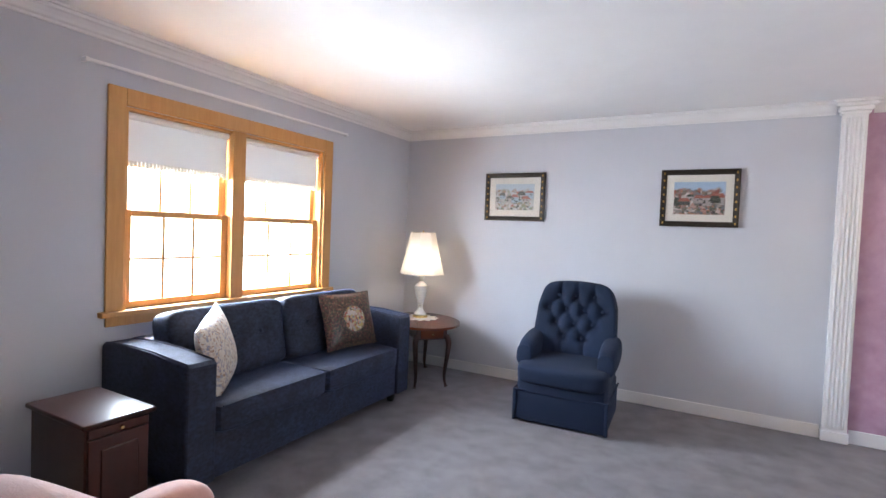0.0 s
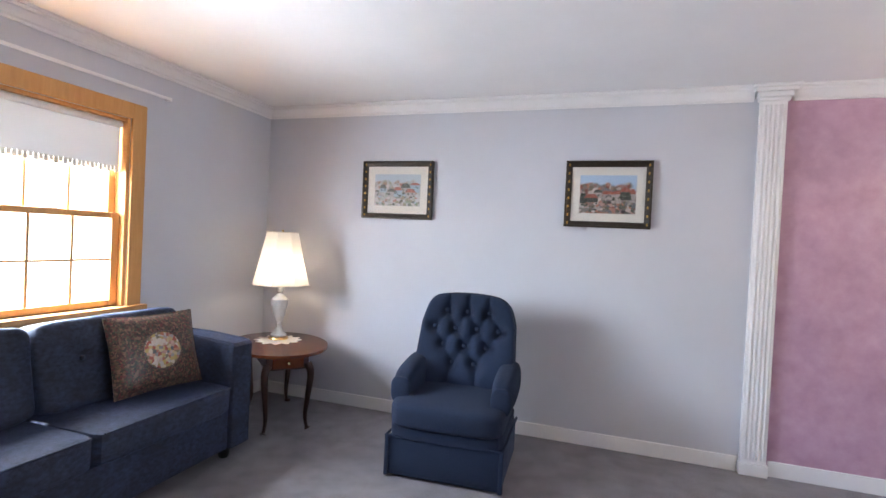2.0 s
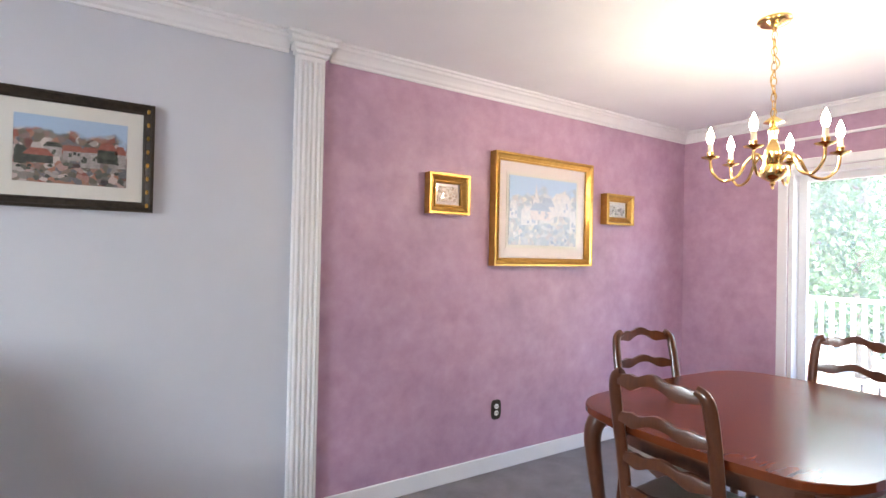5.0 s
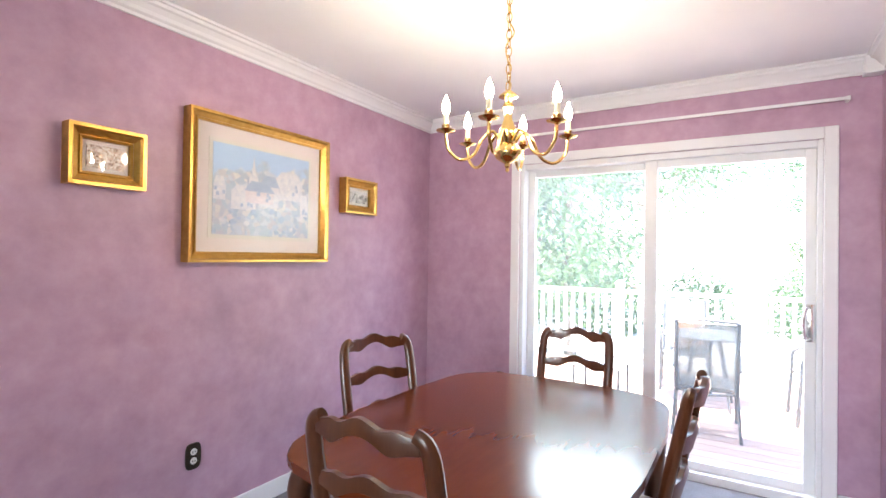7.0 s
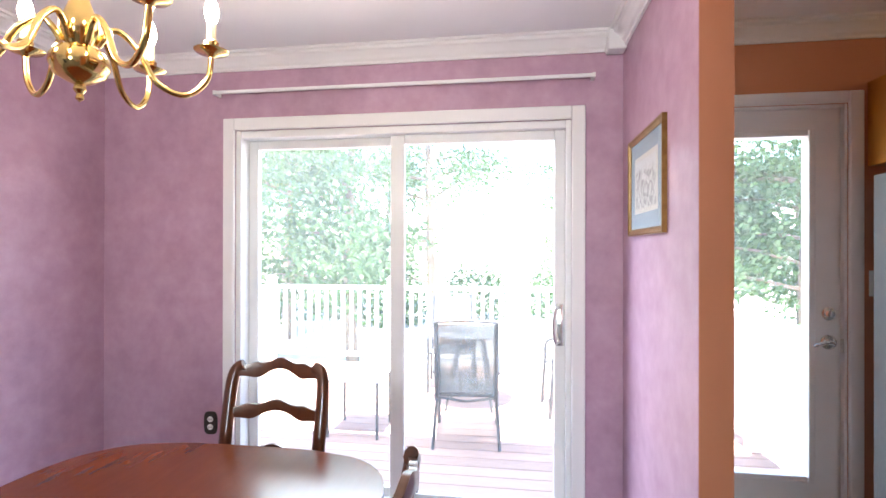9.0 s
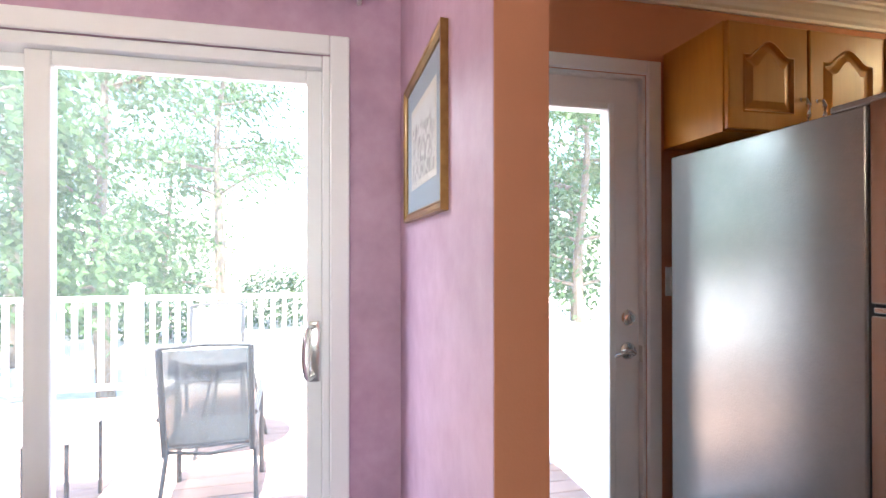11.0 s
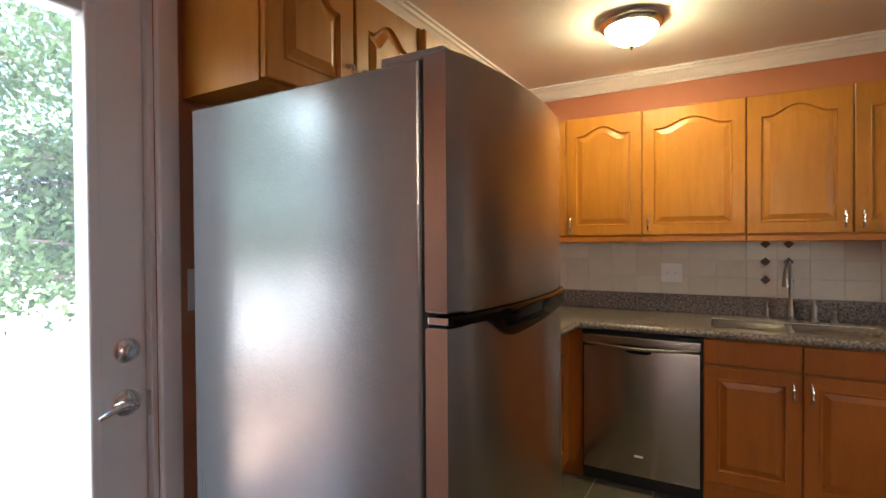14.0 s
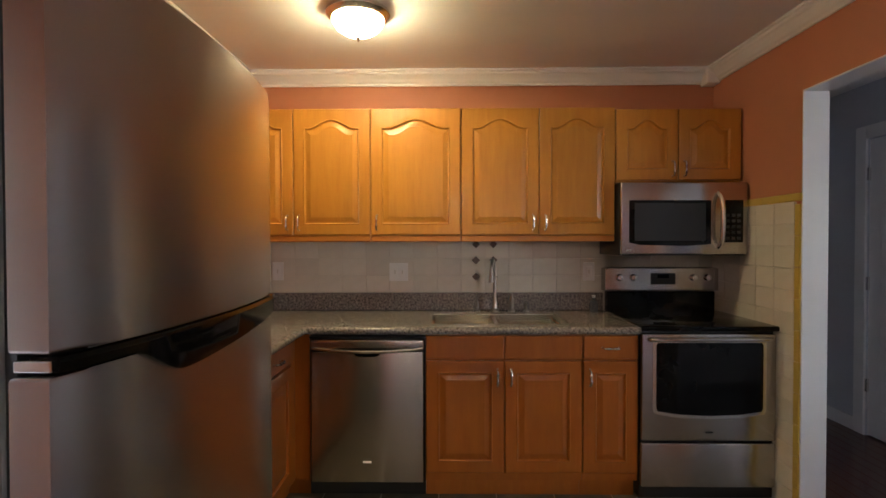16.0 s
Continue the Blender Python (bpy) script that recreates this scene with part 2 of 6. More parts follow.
def picture(name, stops, sky_colour, scale=9.0, sky_at=1.08):
    """A painted landscape: patches of colour under a pale sky, over the sheet's own height."""
    m = bpy.data.materials.new(name)
    m.use_nodes = True
    n, link = m.node_tree.nodes, m.node_tree.links.new
    p = n["Principled BSDF"]
    p.inputs["Roughness"].default_value = 0.35
    co = n.new("ShaderNodeTexCoord")
    warp = n.new("ShaderNodeTexNoise")
    warp.inputs["Scale"].default_value, warp.inputs["Detail"].default_value = scale * 0.55, 6.0
    link(co.outputs["Object"], warp.inputs["Vector"])
    vor = n.new("ShaderNodeTexVoronoi")
    vor.inputs["Scale"].default_value = scale * 2.6
    add = n.new("ShaderNodeVectorMath")
    link(co.outputs["Object"], add.inputs[0])
    less = n.new("ShaderNodeVectorMath")
    less.operation = "SCALE"
    less.inputs["Scale"].default_value = 1.1 / scale
    link(warp.outputs["Color"], less.inputs[0])
    link(less.outputs[0], add.inputs[1])
    link(add.outputs[0], vor.inputs["Vector"])
    sep = n.new("ShaderNodeSeparateColor")
    link(vor.outputs["Color"], sep.inputs[0])
    ramp = n.new("ShaderNodeValToRGB")
    ramp.color_ramp.interpolation = "LINEAR"
    e = ramp.color_ramp.elements
    while len(e) < len(stops):
        e.new(0.5)
    for k, c in enumerate(stops):
        e[k].position, e[k].color = k / len(stops), (*c, 1)
    link(sep.outputs[0], ramp.inputs["Fac"])
    gen = n.new("ShaderNodeSeparateXYZ")
    link(co.outputs["Generated"], gen.inputs[0])
    height = n.new("ShaderNodeMath")
    height.operation = "MULTIPLY_ADD"
    link(warp.outputs["Fac"], height.inputs[0])
    height.inputs[1].default_value = 0.7
    link(gen.outputs["Z"], height.inputs[2])
    edge = n.new("ShaderNodeMapRange")
    edge.inputs["From Min"].default_value, edge.inputs["From Max"].default_value = sky_at, sky_at + 0.07
    link(height.outputs[0], edge.inputs["Value"])
    mix = n.new("ShaderNodeMix")
    mix.data_type = "RGBA"
    link(edge.outputs[0], mix.inputs["Factor"])
    link(ramp.outputs[0], mix.inputs["A"])
    mix.inputs["B"].default_value = (*sky_colour, 1)
    link(mix.outputs["Result"], p.inputs["Base Color"])
    return m


M_wall = mat("grey_paint", (0.56, 0.565, 0.61), (0.54, 0.545, 0.59), 3, rough=0.75, bump=0.06, bump_scale=220, big=0.02)
M_ceil = mat("ceiling_paint", (0.87, 0.87, 0.87), (0.84, 0.84, 0.84), 4, rough=0.9, bump=0.08, bump_scale=150, big=0.015)
M_trim = mat("white_trim_paint", (0.80, 0.79, 0.79), (0.76, 0.75, 0.75), 5, rough=0.38, bump=0.03, bump_scale=90)
M_pink = mat("sponged_mauve_paint", (0.51, 0.33, 0.435), (0.39, 0.228, 0.315), 9, rough=0.45, bump=0.05, bump_scale=160, big=0.09, contrast=0.24, detail=5)
M_orange = mat("terracotta_paint", (0.52, 0.205, 0.105), (0.49, 0.19, 0.095), 3, rough=0.6, bump=0.05, bump_scale=200, big=0.03)
M_carpet = mat("grey_carpet", (0.285, 0.262, 0.275), (0.165, 0.15, 0.162), 150, rough=0.97, bump=0.7, bump_scale=420, big=0.18, sheen=0.1, big_scale=6.5)
M_oak = mat("honey_oak", (0.55, 0.24, 0.030), (0.44, 0.17, 0.018), 4, stretch=(7, 7, 0.9), rough=0.34, bump=0.05, bump_scale=24, bump_stretch=(14, 14, 0.9), big=0.07, coat=0.08, contrast=0.3, vary=0.05)
M_oakh = mat("honey_oak_across", (0.50, 0.19, 0.030), (0.41, 0.14, 0.020), 4, stretch=(0.9, 7, 7), rough=0.33, bump=0.05, bump_scale=24, bump_stretch=(0.9, 14, 14), big=0.07, coat=0.25, contrast=0.3)
M_pine = mat("varnished_window_wood", (0.62, 0.335, 0.11), (0.50, 0.24, 0.065), 5, stretch=(9, 9, 0.9), rough=0.5, coat=0.05, big=0.06, contrast=0.3)
M_cherry = mat("cherry_table_wood", (0.165, 0.038, 0.011), (0.13, 0.028, 0.008), 4, stretch=(1.2, 7, 7), rough=0.2, big=0.08, contrast=0.3)
M_cherry.node_tree.nodes["Principled BSDF"].inputs["Specular IOR Level"].default_value = 0.36
M_table = mat("red_brown_side_table_wood", (0.12, 0.036, 0.017), (0.085, 0.024, 0.011), 4, stretch=(1.2, 7, 7), rough=0.25, big=0.08, contrast=0.3)
M_walnut = mat("brown_chair_wood", (0.12, 0.038, 0.014), (0.066, 0.020, 0.008), 6, stretch=(8, 8, 1.2), rough=0.28, coat=0.35, big=0.1)
M_mahog = mat("dark_mahogany", (0.050, 0.012, 0.006), (0.034, 0.008, 0.004), 5, stretch=(6, 6, 0.8), rough=0.34, coat=0.05, big=0.1)
M_sofa = mat("slate_blue_chenille", (0.024, 0.031, 0.062), (0.006, 0.008, 0.017), 38, stretch=(1, 1, 1.6), rough=0.72, bump=0.35, bump_scale=240, big=0.35, sheen=0.10, contrast=0.16, big_scale=9.0)
M_sofa.node_tree.nodes["Principled BSDF"].inputs["Sheen Tint"].default_value = (0.22, 0.38, 1.0, 1)
M_reclin = mat("navy_tweed", (0.006, 0.018, 0.054), (0.0022, 0.007, 0.023), 140, rough=0.9, bump=0.45, bump_scale=330, big=0.15, sheen=0.015)
M_blush = mat("blush_velvet", (0.62, 0.36, 0.30), (0.54, 0.29, 0.24), 24, rough=0.8, bump=0.2, bump_scale=200, big=0.08, sheen=0.4)
M_beige = mat("beige_upholstery", (0.48, 0.43, 0.36), (0.38, 0.34, 0.28), 120, rough=0.9, bump=0.3, bump_scale=300)
M_brass = mat("polished_brass", (0.83, 0.60, 0.24), (0.76, 0.52, 0.19), 10, rough=0.14, metal=1.0)
M_chrome = mat("brushed_nickel", (0.80, 0.78, 0.75), (0.72, 0.70, 0.67), 20, rough=0.22, metal=1.0)
M_nickel = mat("satin_nickel", (0.42, 0.40, 0.37), (0.36, 0.34, 0.31), 20, rough=0.28, metal=1.0)
M_steel = mat("brushed_stainless", (0.50, 0.47, 0.45), (0.46, 0.43, 0.41), 4, rough=0.26, metal=1.0, big=0.03)
M_fridge = mat("textured_grey_fridge_panel", (0.40, 0.41, 0.42), (0.37, 0.38, 0.39), 30, rough=0.21, metal=0.7, bump=0.06, bump_scale=150)
M_black = mat("black_glass", (0.006, 0.006, 0.006), rough=0.08)
M_black.node_tree.nodes["Principled BSDF"].inputs["Specular IOR Level"].default_value = 0.2
M_blackp = mat("black_plastic", (0.015, 0.015, 0.016), rough=0.35, bump=0.03, bump_scale=120)
M_granite = mat("speckled_granite", (0.36, 0.315, 0.28), (0.05, 0.043, 0.04), 75, rough=0.14, big=0.12, contrast=0.16, detail=8)
M_tile = mat("ivory_wall_tile", (0.71, 0.665, 0.57), (0.66, 0.615, 0.52), 20, rough=0.22, bump=0.02, bump_scale=30, vary=0.05)
M_grout = mat("pale_grout", (0.66, 0.615, 0.52), (0.60, 0.56, 0.47), 90, rough=0.9)
M_yellow = mat("yellow_edge_tile", (0.62, 0.45, 0.09), (0.55, 0.39, 0.07), 12, rough=0.3)
M_brownt = mat("brown_accent_tile", (0.13, 0.085, 0.065), (0.08, 0.05, 0.04), 60, rough=0.3)
M_slate = mat("mottled_slate_floor_tile", (0.20, 0.17, 0.115), (0.095, 0.085, 0.06), 9, rough=0.38, bump=0.15, bump_scale=26, big=0.15, vary=0.14, detail=7)
M_wood = mat("red_brown_floorboards", (0.125, 0.035, 0.018), (0.075, 0.02, 0.011), 6, stretch=(9, 0.9, 9), rough=0.22, coat=0.3, vary=0.12)
M_white = mat("white_plastic", (0.84, 0.83, 0.80), (0.81, 0.80, 0.77), 20, rough=0.3)
M_vinyl = mat("white_vinyl", (0.80, 0.80, 0.80), (0.77, 0.77, 0.77), 15, rough=0.35)
M_frame = mat("dark_bronze_frame", (0.052, 0.038, 0.026), (0.022, 0.016, 0.011), 50, rough=0.35, bump=0.2, bump_scale=90, metal=0.3)
M_gold = mat("gilt_frame", (0.62, 0.38, 0.10), (0.46, 0.26, 0.06), 30, rough=0.3, metal=0.9, bump=0.06, bump_scale=70)
M_mount = mat("cream_mount_board", (0.68, 0.65, 0.59), (0.65, 0.62, 0.56), 40, rough=0.85)
M_mountp = mat("pale_pink_mount_board", (0.74, 0.66, 0.63), (0.70, 0.62, 0.59), 40, rough=0.85)
M_mountb = mat("blue_mount_board", (0.33, 0.40, 0.47), (0.30, 0.37, 0.43), 40, rough=0.85)
M_glass = clear("window_glass", (0.98, 0.99, 0.99), thin=True)
M_glaze = clear("picture_glass", (0.99, 0.99, 0.99), thin=True, gloss=0.45)
# door glass with the milky glare of the bright outdoors mixed in
M_pane = clear("hazed_window_glass", (0.97, 0.98, 0.98), thin=True, veil=0.036)
M_crystal = mat("frosted_cut_crystal", (0.84, 0.84, 0.83), (0.74, 0.74, 0.73), 40, rough=0.12, coat=0.5, bump=0.1, bump_scale=60)
M_crystal.node_tree.nodes["Principled BSDF"].inputs["Transmission Weight"].default_value = 0.35
M_fsteel = mat("dark_brushed_stainless", (0.58, 0.535, 0.49), (0.54, 0.495, 0.45), 3, rough=0.27, metal=1.0, big=0.03)
M_shade = sheer("cream_lamp_shade", (0.88, 0.85, 0.80), 0.5)
M_blind = sheer("white_roller_blind", (0.76, 0.76, 0.75), 0.07)
M_lace = mat("cream_lace", (0.74, 0.70, 0.62), (0.60, 0.56, 0.49), 90, rough=0.9, bump=0.4, bump_scale=160)
M_bulb = glow("lit_candle_bulb", (1.0, 0.84, 0.62), 26.0)
M_bowl = glow("lit_frosted_bowl", (1.0, 0.82, 0.45), 10.0)
M_lampbulb = glow("lit_lamp_bulb", (1.0, 0.78, 0.52), 3.4)
M_candle = mat("ivory_candle_sleeve", (0.80, 0.72, 0.55), rough=0.5)
M_deck = mat("weathered_red_deck", (0.36, 0.24, 0.19), (0.27, 0.17, 0.13), 7, stretch=(6, 0.8, 6), rough=0.75, bump=0.2, bump_scale=40, vary=0.12)
M_sling = mat("grey_patio_sling", (0.10, 0.11, 0.12), (0.07, 0.075, 0.085), 160, rough=0.8)
M_sling.node_tree.nodes["Principled BSDF"].inputs["Alpha"].default_value = 0.72      # open weave
M_top = mat("grey_table_top", (0.42, 0.43, 0.44), (0.36, 0.37, 0.38), 40, rough=0.3)
M_peach = mat("peach_outdoor_cloth", (0.62, 0.36, 0.20), (0.54, 0.30, 0.16), 40, rough=0.85, bump=0.2, bump_scale=200)
M_patio = mat("bronze_patio_metal", (0.06, 0.06, 0.065), rough=0.4, metal=0.4)
M_leaf = sheer("leaf_green", (0.055, 0.10, 0.035), 0.4)
M_bark = mat("grey_bark", (0.16, 0.12, 0.09), (0.08, 0.06, 0.045), 9, stretch=(3, 3, 0.6), rough=0.9, bump=0.6, bump_scale=22)
M_ground = mat("pale_gravel", (0.50, 0.485, 0.45), (0.38, 0.37, 0.34), 22, rough=0.9, bump=0.5, bump_scale=60, big=0.1, big_scale=0.4)
M_soap = clear("blue_soap_bottle", (0.55, 0.72, 0.86), 0.08, 1.4)
M_siding = mat("pale_siding", (0.62, 0.62, 0.60), rough=0.7)
M_paint1 = picture("grey_green_village_print", [(0.10, 0.11, 0.08), (0.38, 0.35, 0.33), (0.50, 0.44, 0.42), (0.18, 0.22, 0.14), (0.34, 0.13, 0.10), (0.28, 0.30, 0.24), (0.46, 0.45, 0.46)], (0.42, 0.48, 0.54), 17)
M_paint2 = picture("red_roof_village_print", [(0.05, 0.045, 0.045), (0.30, 0.10, 0.07), (0.55, 0.48, 0.44), (0.10, 0.10, 0.08), (0.22, 0.17, 0.13), (0.38, 0.18, 0.12), (0.15, 0.15, 0.16)], (0.36, 0.47, 0.62), 17)
M_paint3 = picture("pale_blue_harbour_print", [(0.36, 0.42, 0.54), (0.56, 0.59, 0.64), (0.30, 0.36, 0.48), (0.64, 0.62, 0.60), (0.46, 0.44, 0.50), (0.40, 0.46, 0.54)], (0.42, 0.56, 0.74), 15)
M_paint4 = picture("small_brown_print", [(0.46, 0.30, 0.24), (0.56, 0.46, 0.38), (0.26, 0.16, 0.12), (0.60, 0.52, 0.46)], (0.58, 0.50, 0.44), 50, 1.3)
M_paint5 = picture("grey_church_print", [(0.34, 0.33, 0.31), (0.56, 0.55, 0.52), (0.20, 0.20, 0.19), (0.62, 0.61, 0.58)], (0.60, 0.60, 0.58), 20)
M_floral = picture("cream_floral_cloth", [(0.62, 0.56, 0.47), (0.66, 0.60, 0.52), (0.62, 0.54, 0.45), (0.34, 0.20, 0.13), (0.64, 0.58, 0.50), (0.24, 0.25, 0.33), (0.66, 0.60, 0.52)], (0.64, 0.58, 0.50), 34, 9)
M_tapes = picture("dark_floral_tapestry", [(0.016, 0.013, 0.012), (0.14, 0.03, 0.03), (0.018, 0.015, 0.014), (0.12, 0.08, 0.04), (0.05, 0.06, 0.035), (0.02, 0.018, 0.018), (0.20, 0.11, 0.07)], (0.05, 0.035, 0.03), 42, 9)

# ---- the shell ----
XW, XE, YN, YK, H = -1.11, 5.84, 4.60, -1.86, 2.42     # west, east, north, kitchen south, ceiling
XK = 2.85                                              # the kitchen's west wall
YP0, YP1, XJ = 1.695, 1.789, 4.842                        # the wall between dining room and kitchen, and its end
XO = 2.90                                              # where its opening begins
YS = -0.75                                             # the living room's south end
WY0, WY1, WZ0, WZ1 = 1.70, 3.295, 0.875, 2.015          # window opening
SY0, SY1, SZ1 = 2.033, 3.804, 2.01                        # sliding door opening
KY0, KY1, KZ1 = 0.808, 1.632, 2.04                     # kitchen door opening
T = 0.16

structure("floor_carpet", B((XW, XE, YP0, YN, -0.1, 0), (XW, XK - 0.115, YS, YP0, -0.1, 0)), M_carpet, "grey cut-pile carpet of living and dining room", "carpet")
kitchen_floor = structure("floor_kitchen", B((XK - 0.115, XE, YK, YP0 + 0.03, -0.11, -0.008)), M_grout, "grout bed under the slate kitchen tiles", "floor")
hall_floor = structure("floor_hall", B((1.46, XK - 0.115, -3.4, YS, -0.1, -0.004)), M_wood, "red-brown wooden hall floor", "floor")
structure("ceiling", B((XW - T, XE + T, -3.4, YN + T, H, H + 0.12)), M_ceil, "plain white painted ceiling", "ceiling")

structure("wall_west", B((XW - T, XW, YS - T, WY0, 0, H), (XW - T, XW, WY1, YN + T, 0, H), (XW - T, XW, WY0, WY1, 0, WZ0), (XW - T, XW, WY0, WY1, WZ1, H)), M_wall, "lavender-grey painted wall with the window", "wall")
structure("wall_north_living", B((XW, 2.55, YN, YN + T, 0, H)), M_wall, "lavender-grey painted living room wall", "wall")
structure("wall_north_dining", B((2.55, XE + T, YN, YN + T, 0, H)), M_pink, "mauve sponge-painted dining room wall", "wall")
structure("wall_east_dining", B((XE, XE + T, SY1, YN, 0, H), (XE, XE + T, YP0 + 0.043, SY0, 0, H), (XE, XE + T, SY0, SY1, SZ1, H)), M_pink, "mauve sponge-painted wall round the sliding door", "wall")
structure("wall_east_kitchen", B((XE, XE + T, KY1, YP0 + 0.043, 0, H), (XE, XE + T, YK - T, KY0, 0, H), (XE, XE + T, KY0, KY1, KZ1, H)), M_orange, "terracotta painted kitchen wall", "wall")
structure("wall_partition_dining", B((XJ, XE, YP0 + 0.045, YP1, 0, H), (XK - 0.115, XO, YP0 + 0.045, YP1, 0, H), (XO, XJ, YP0 + 0.045, YP1, 2.106, H)), M_pink, "mauve dining side of the wall to the kitchen", "wall")
structure("wall_partition_kitchen", B((XJ - 0.003, XE, YP0, YP0 + 0.045, 0, H), (XK, XO + 0.003, YP0, YP0 + 0.045, 0, H), (XO, XJ, YP0, YP0 + 0.045, 2.103, H), (XJ - 0.004, XJ - 0.001, YP0, YP1 - 0.001, 0, 2.103), (XO, XJ, YP0, YP1 - 0.002, 2.100, 2.103)), M_orange, "terracotta kitchen side and end of the wall", "wall")
structure("wall_south_kitchen", B((XK - 0.115, XE, YK - T, YK, 0, H)), M_orange, "terracotta painted wall above the kitchen cabinets", "wall")
structure("wall_west_kitchen", B((XK - 0.055, XK, YK, -1.05, 0, H), (XK - 0.055, XK, -1.05, 0.2, 2.055, H), (XK - 0.055, XK, 0.2, YP0, 0, H)), M_orange, "terracotta painted kitchen side wall with a doorway", "wall")
structure("wall_hall_side", B((XK - 0.115, XK - 0.055, -3.4, -1.05, 0, H), (XK - 0.115, XK - 0.055, -1.05, 0.2, 2.055, H), (XK - 0.115, XK - 0.055, 0.2, YP1, 0, H)), M_wall, "grey painted hall side of the kitchen wall", "wall")
structure("doorway_lining", B((XK - 0.118, XK + 0.003, -1.054, -1.047, 0, 2.055), (XK - 0.118, XK + 0.003, -1.047, 0.197, 2.048, 2.055), (XK - 0.118, XK + 0.003, 0.197, 0.203, 0, 2.055)), M_trim, "white painted lining of the kitchen doorway", "door lining")
structure("wall_hall", B((1.53, 1.65, -3.4, -2.13, 0, H), (1.53, 1.65, -1.33, YS, 0, H), (1.53, 1.65, -2.13, -1.33, 2.04, H), (1.45, 1.51, -2.3, -1.2, 0, H)), M_wall, "grey painted hall wall", "wall")
structure("wall_south_living", B((XW, 1.53, YS - T, YS, 0, H)), M_wall, "lavender-grey painted wall behind the room", "wall")
structure("wall_hall_end", B((1.48, XK - 0.055, -3.5, -3.4, 0, H)), M_wall, "grey painted end of the hall", "wall")


def crown(bm, a, b, inward):
    """A crown moulding along a to b; inward: the unit way into the room."""
    prof = [(0.0, 0.088), (0.012, 0.088), (0.014, 0.075), (0.026, 0.066), (0.034, 0.052), (0.05, 0.034), (0.062, 0.028), (0.064, 0.014), (0.078, 0.012), (0.078, 0.0), (0.0, 0.0)]
    d = Vector((b[0] - a[0], b[1] - a[1], 0)).normalized()
    n = Vector((inward[0], inward[1], 0))
    loops = []
    for p, s in ((a, 1), (b, -1)):
        loops.append([bm.verts.new(Vector((p[0], p[1], H - 0.001 - h)) + n * o) for o, h in prof])
    for k in range(len(prof)):
        q = (k + 1) % len(prof)
        bm.faces.new((loops[0][k], loops[0][q], loops[1][q], loops[1][k]))
    bm.faces.new(loops[0])
    bm.faces.new(loops[1])


for nm, runs in (
    ("crown_moulding_living", [((XW, YS), (XW, YN), (1, 0)), ((XW, YN), (2.50, YN), (0, -1)), ((XW, YS), (1.48, YS), (0, 1))]),
    ("crown_moulding_dining", [((2.71, YN), (XE, YN), (0, -1)), ((XE, YN), (XE, YP1), (-1, 0)), ((XE, YP1), (XK - 0.115, YP1), (0, 1))]),
    ("crown_moulding_kitchen", [((XE, YP0), (XE, YK), (-1, 0)), ((XE, YK), (XK, YK), (0, 1)), ((XK, YK), (XK, YP0), (1, 0)), ((XK, YP0), (XE, YP0), (0, -1))]),
):
    bm = bmesh.new()
    for run in runs:
        crown(bm, *run)
    structure(nm, bm, M_trim, "white painted crown moulding under the ceiling", "moulding")
structure("crown_corner_blocks", B((XE - 0.085, XE, YP1, YP1 + 0.085, H - 0.105, H), (XK, XK + 0.085, YK, YK + 0.085, H - 0.105, H), bevel=0.008), M_trim, "white moulded corner blocks", "moulding")


def skirting(nm, runs):
    bm = bmesh.new()
    for x0, x1, y0, y1 in runs:
        B((x0, x1, y0, y1, 0, 0.098), bm=bm, bevel=0.005)
    structure(nm, bm, M_trim, "white painted baseboard", "baseboard")


skirting("baseboard_living", [(XW, 2.52, YN - 0.014, YN), (XW, XW + 0.014, YS, YN - 0.014), (XW + 0.014, 1.48, YS, YS + 0.014)])
skirting("baseboard_dining", [(2.69, XE, YN - 0.014, YN), (XE - 0.014, XE, 3.872, YN - 0.014), (XE - 0.014, XE, YP1 + 0.014, 1.965), (XJ, XE, YP1, YP1 + 0.014), (XK - 0.115, XO, YP1, YP1 + 0.014)])
skirting("baseboard_hall", [(1.65, 1.664, -3.4, -2.225), (1.65, 1.664, -1.24, YS)])

# fluted pilaster between living and dining room
pil = thing("pilaster", 2.604, YN, 0, 0, "white fluted pilaster with a stepped capital on the wall", "pilaster")
bm = B((-0.072, 0.072, -0.04, 0, 0, 2.34), bevel=0.003)
part("shaft", bm, M_trim, pil)
for k in range(5):
    x = -0.05 + 0.025 * k
    part("flute", turn_bm(tube([(0, 0, 0.10), (0, 0, 2.30)], 0.0095, 8), Matrix.Translation((x, -0.040, 0))), M_trim, pil, smooth=True)
part("plinth", B((-0.08, 0.08, -0.052, 0, 0, 0.075), bevel=0.004), M_trim, pil)
part("capital", B((-0.085, 0.085, -0.06, 0, 2.325, 2.345), (-0.095, 0.095, -0.075, 0, 2.345, 2.375), (-0.115, 0.115, -0.095, 0, 2.375, 2.40), (-0.13, 0.13, -0.11, 0, 2.40, H - 0.001), bevel=0.006), M_trim, pil)

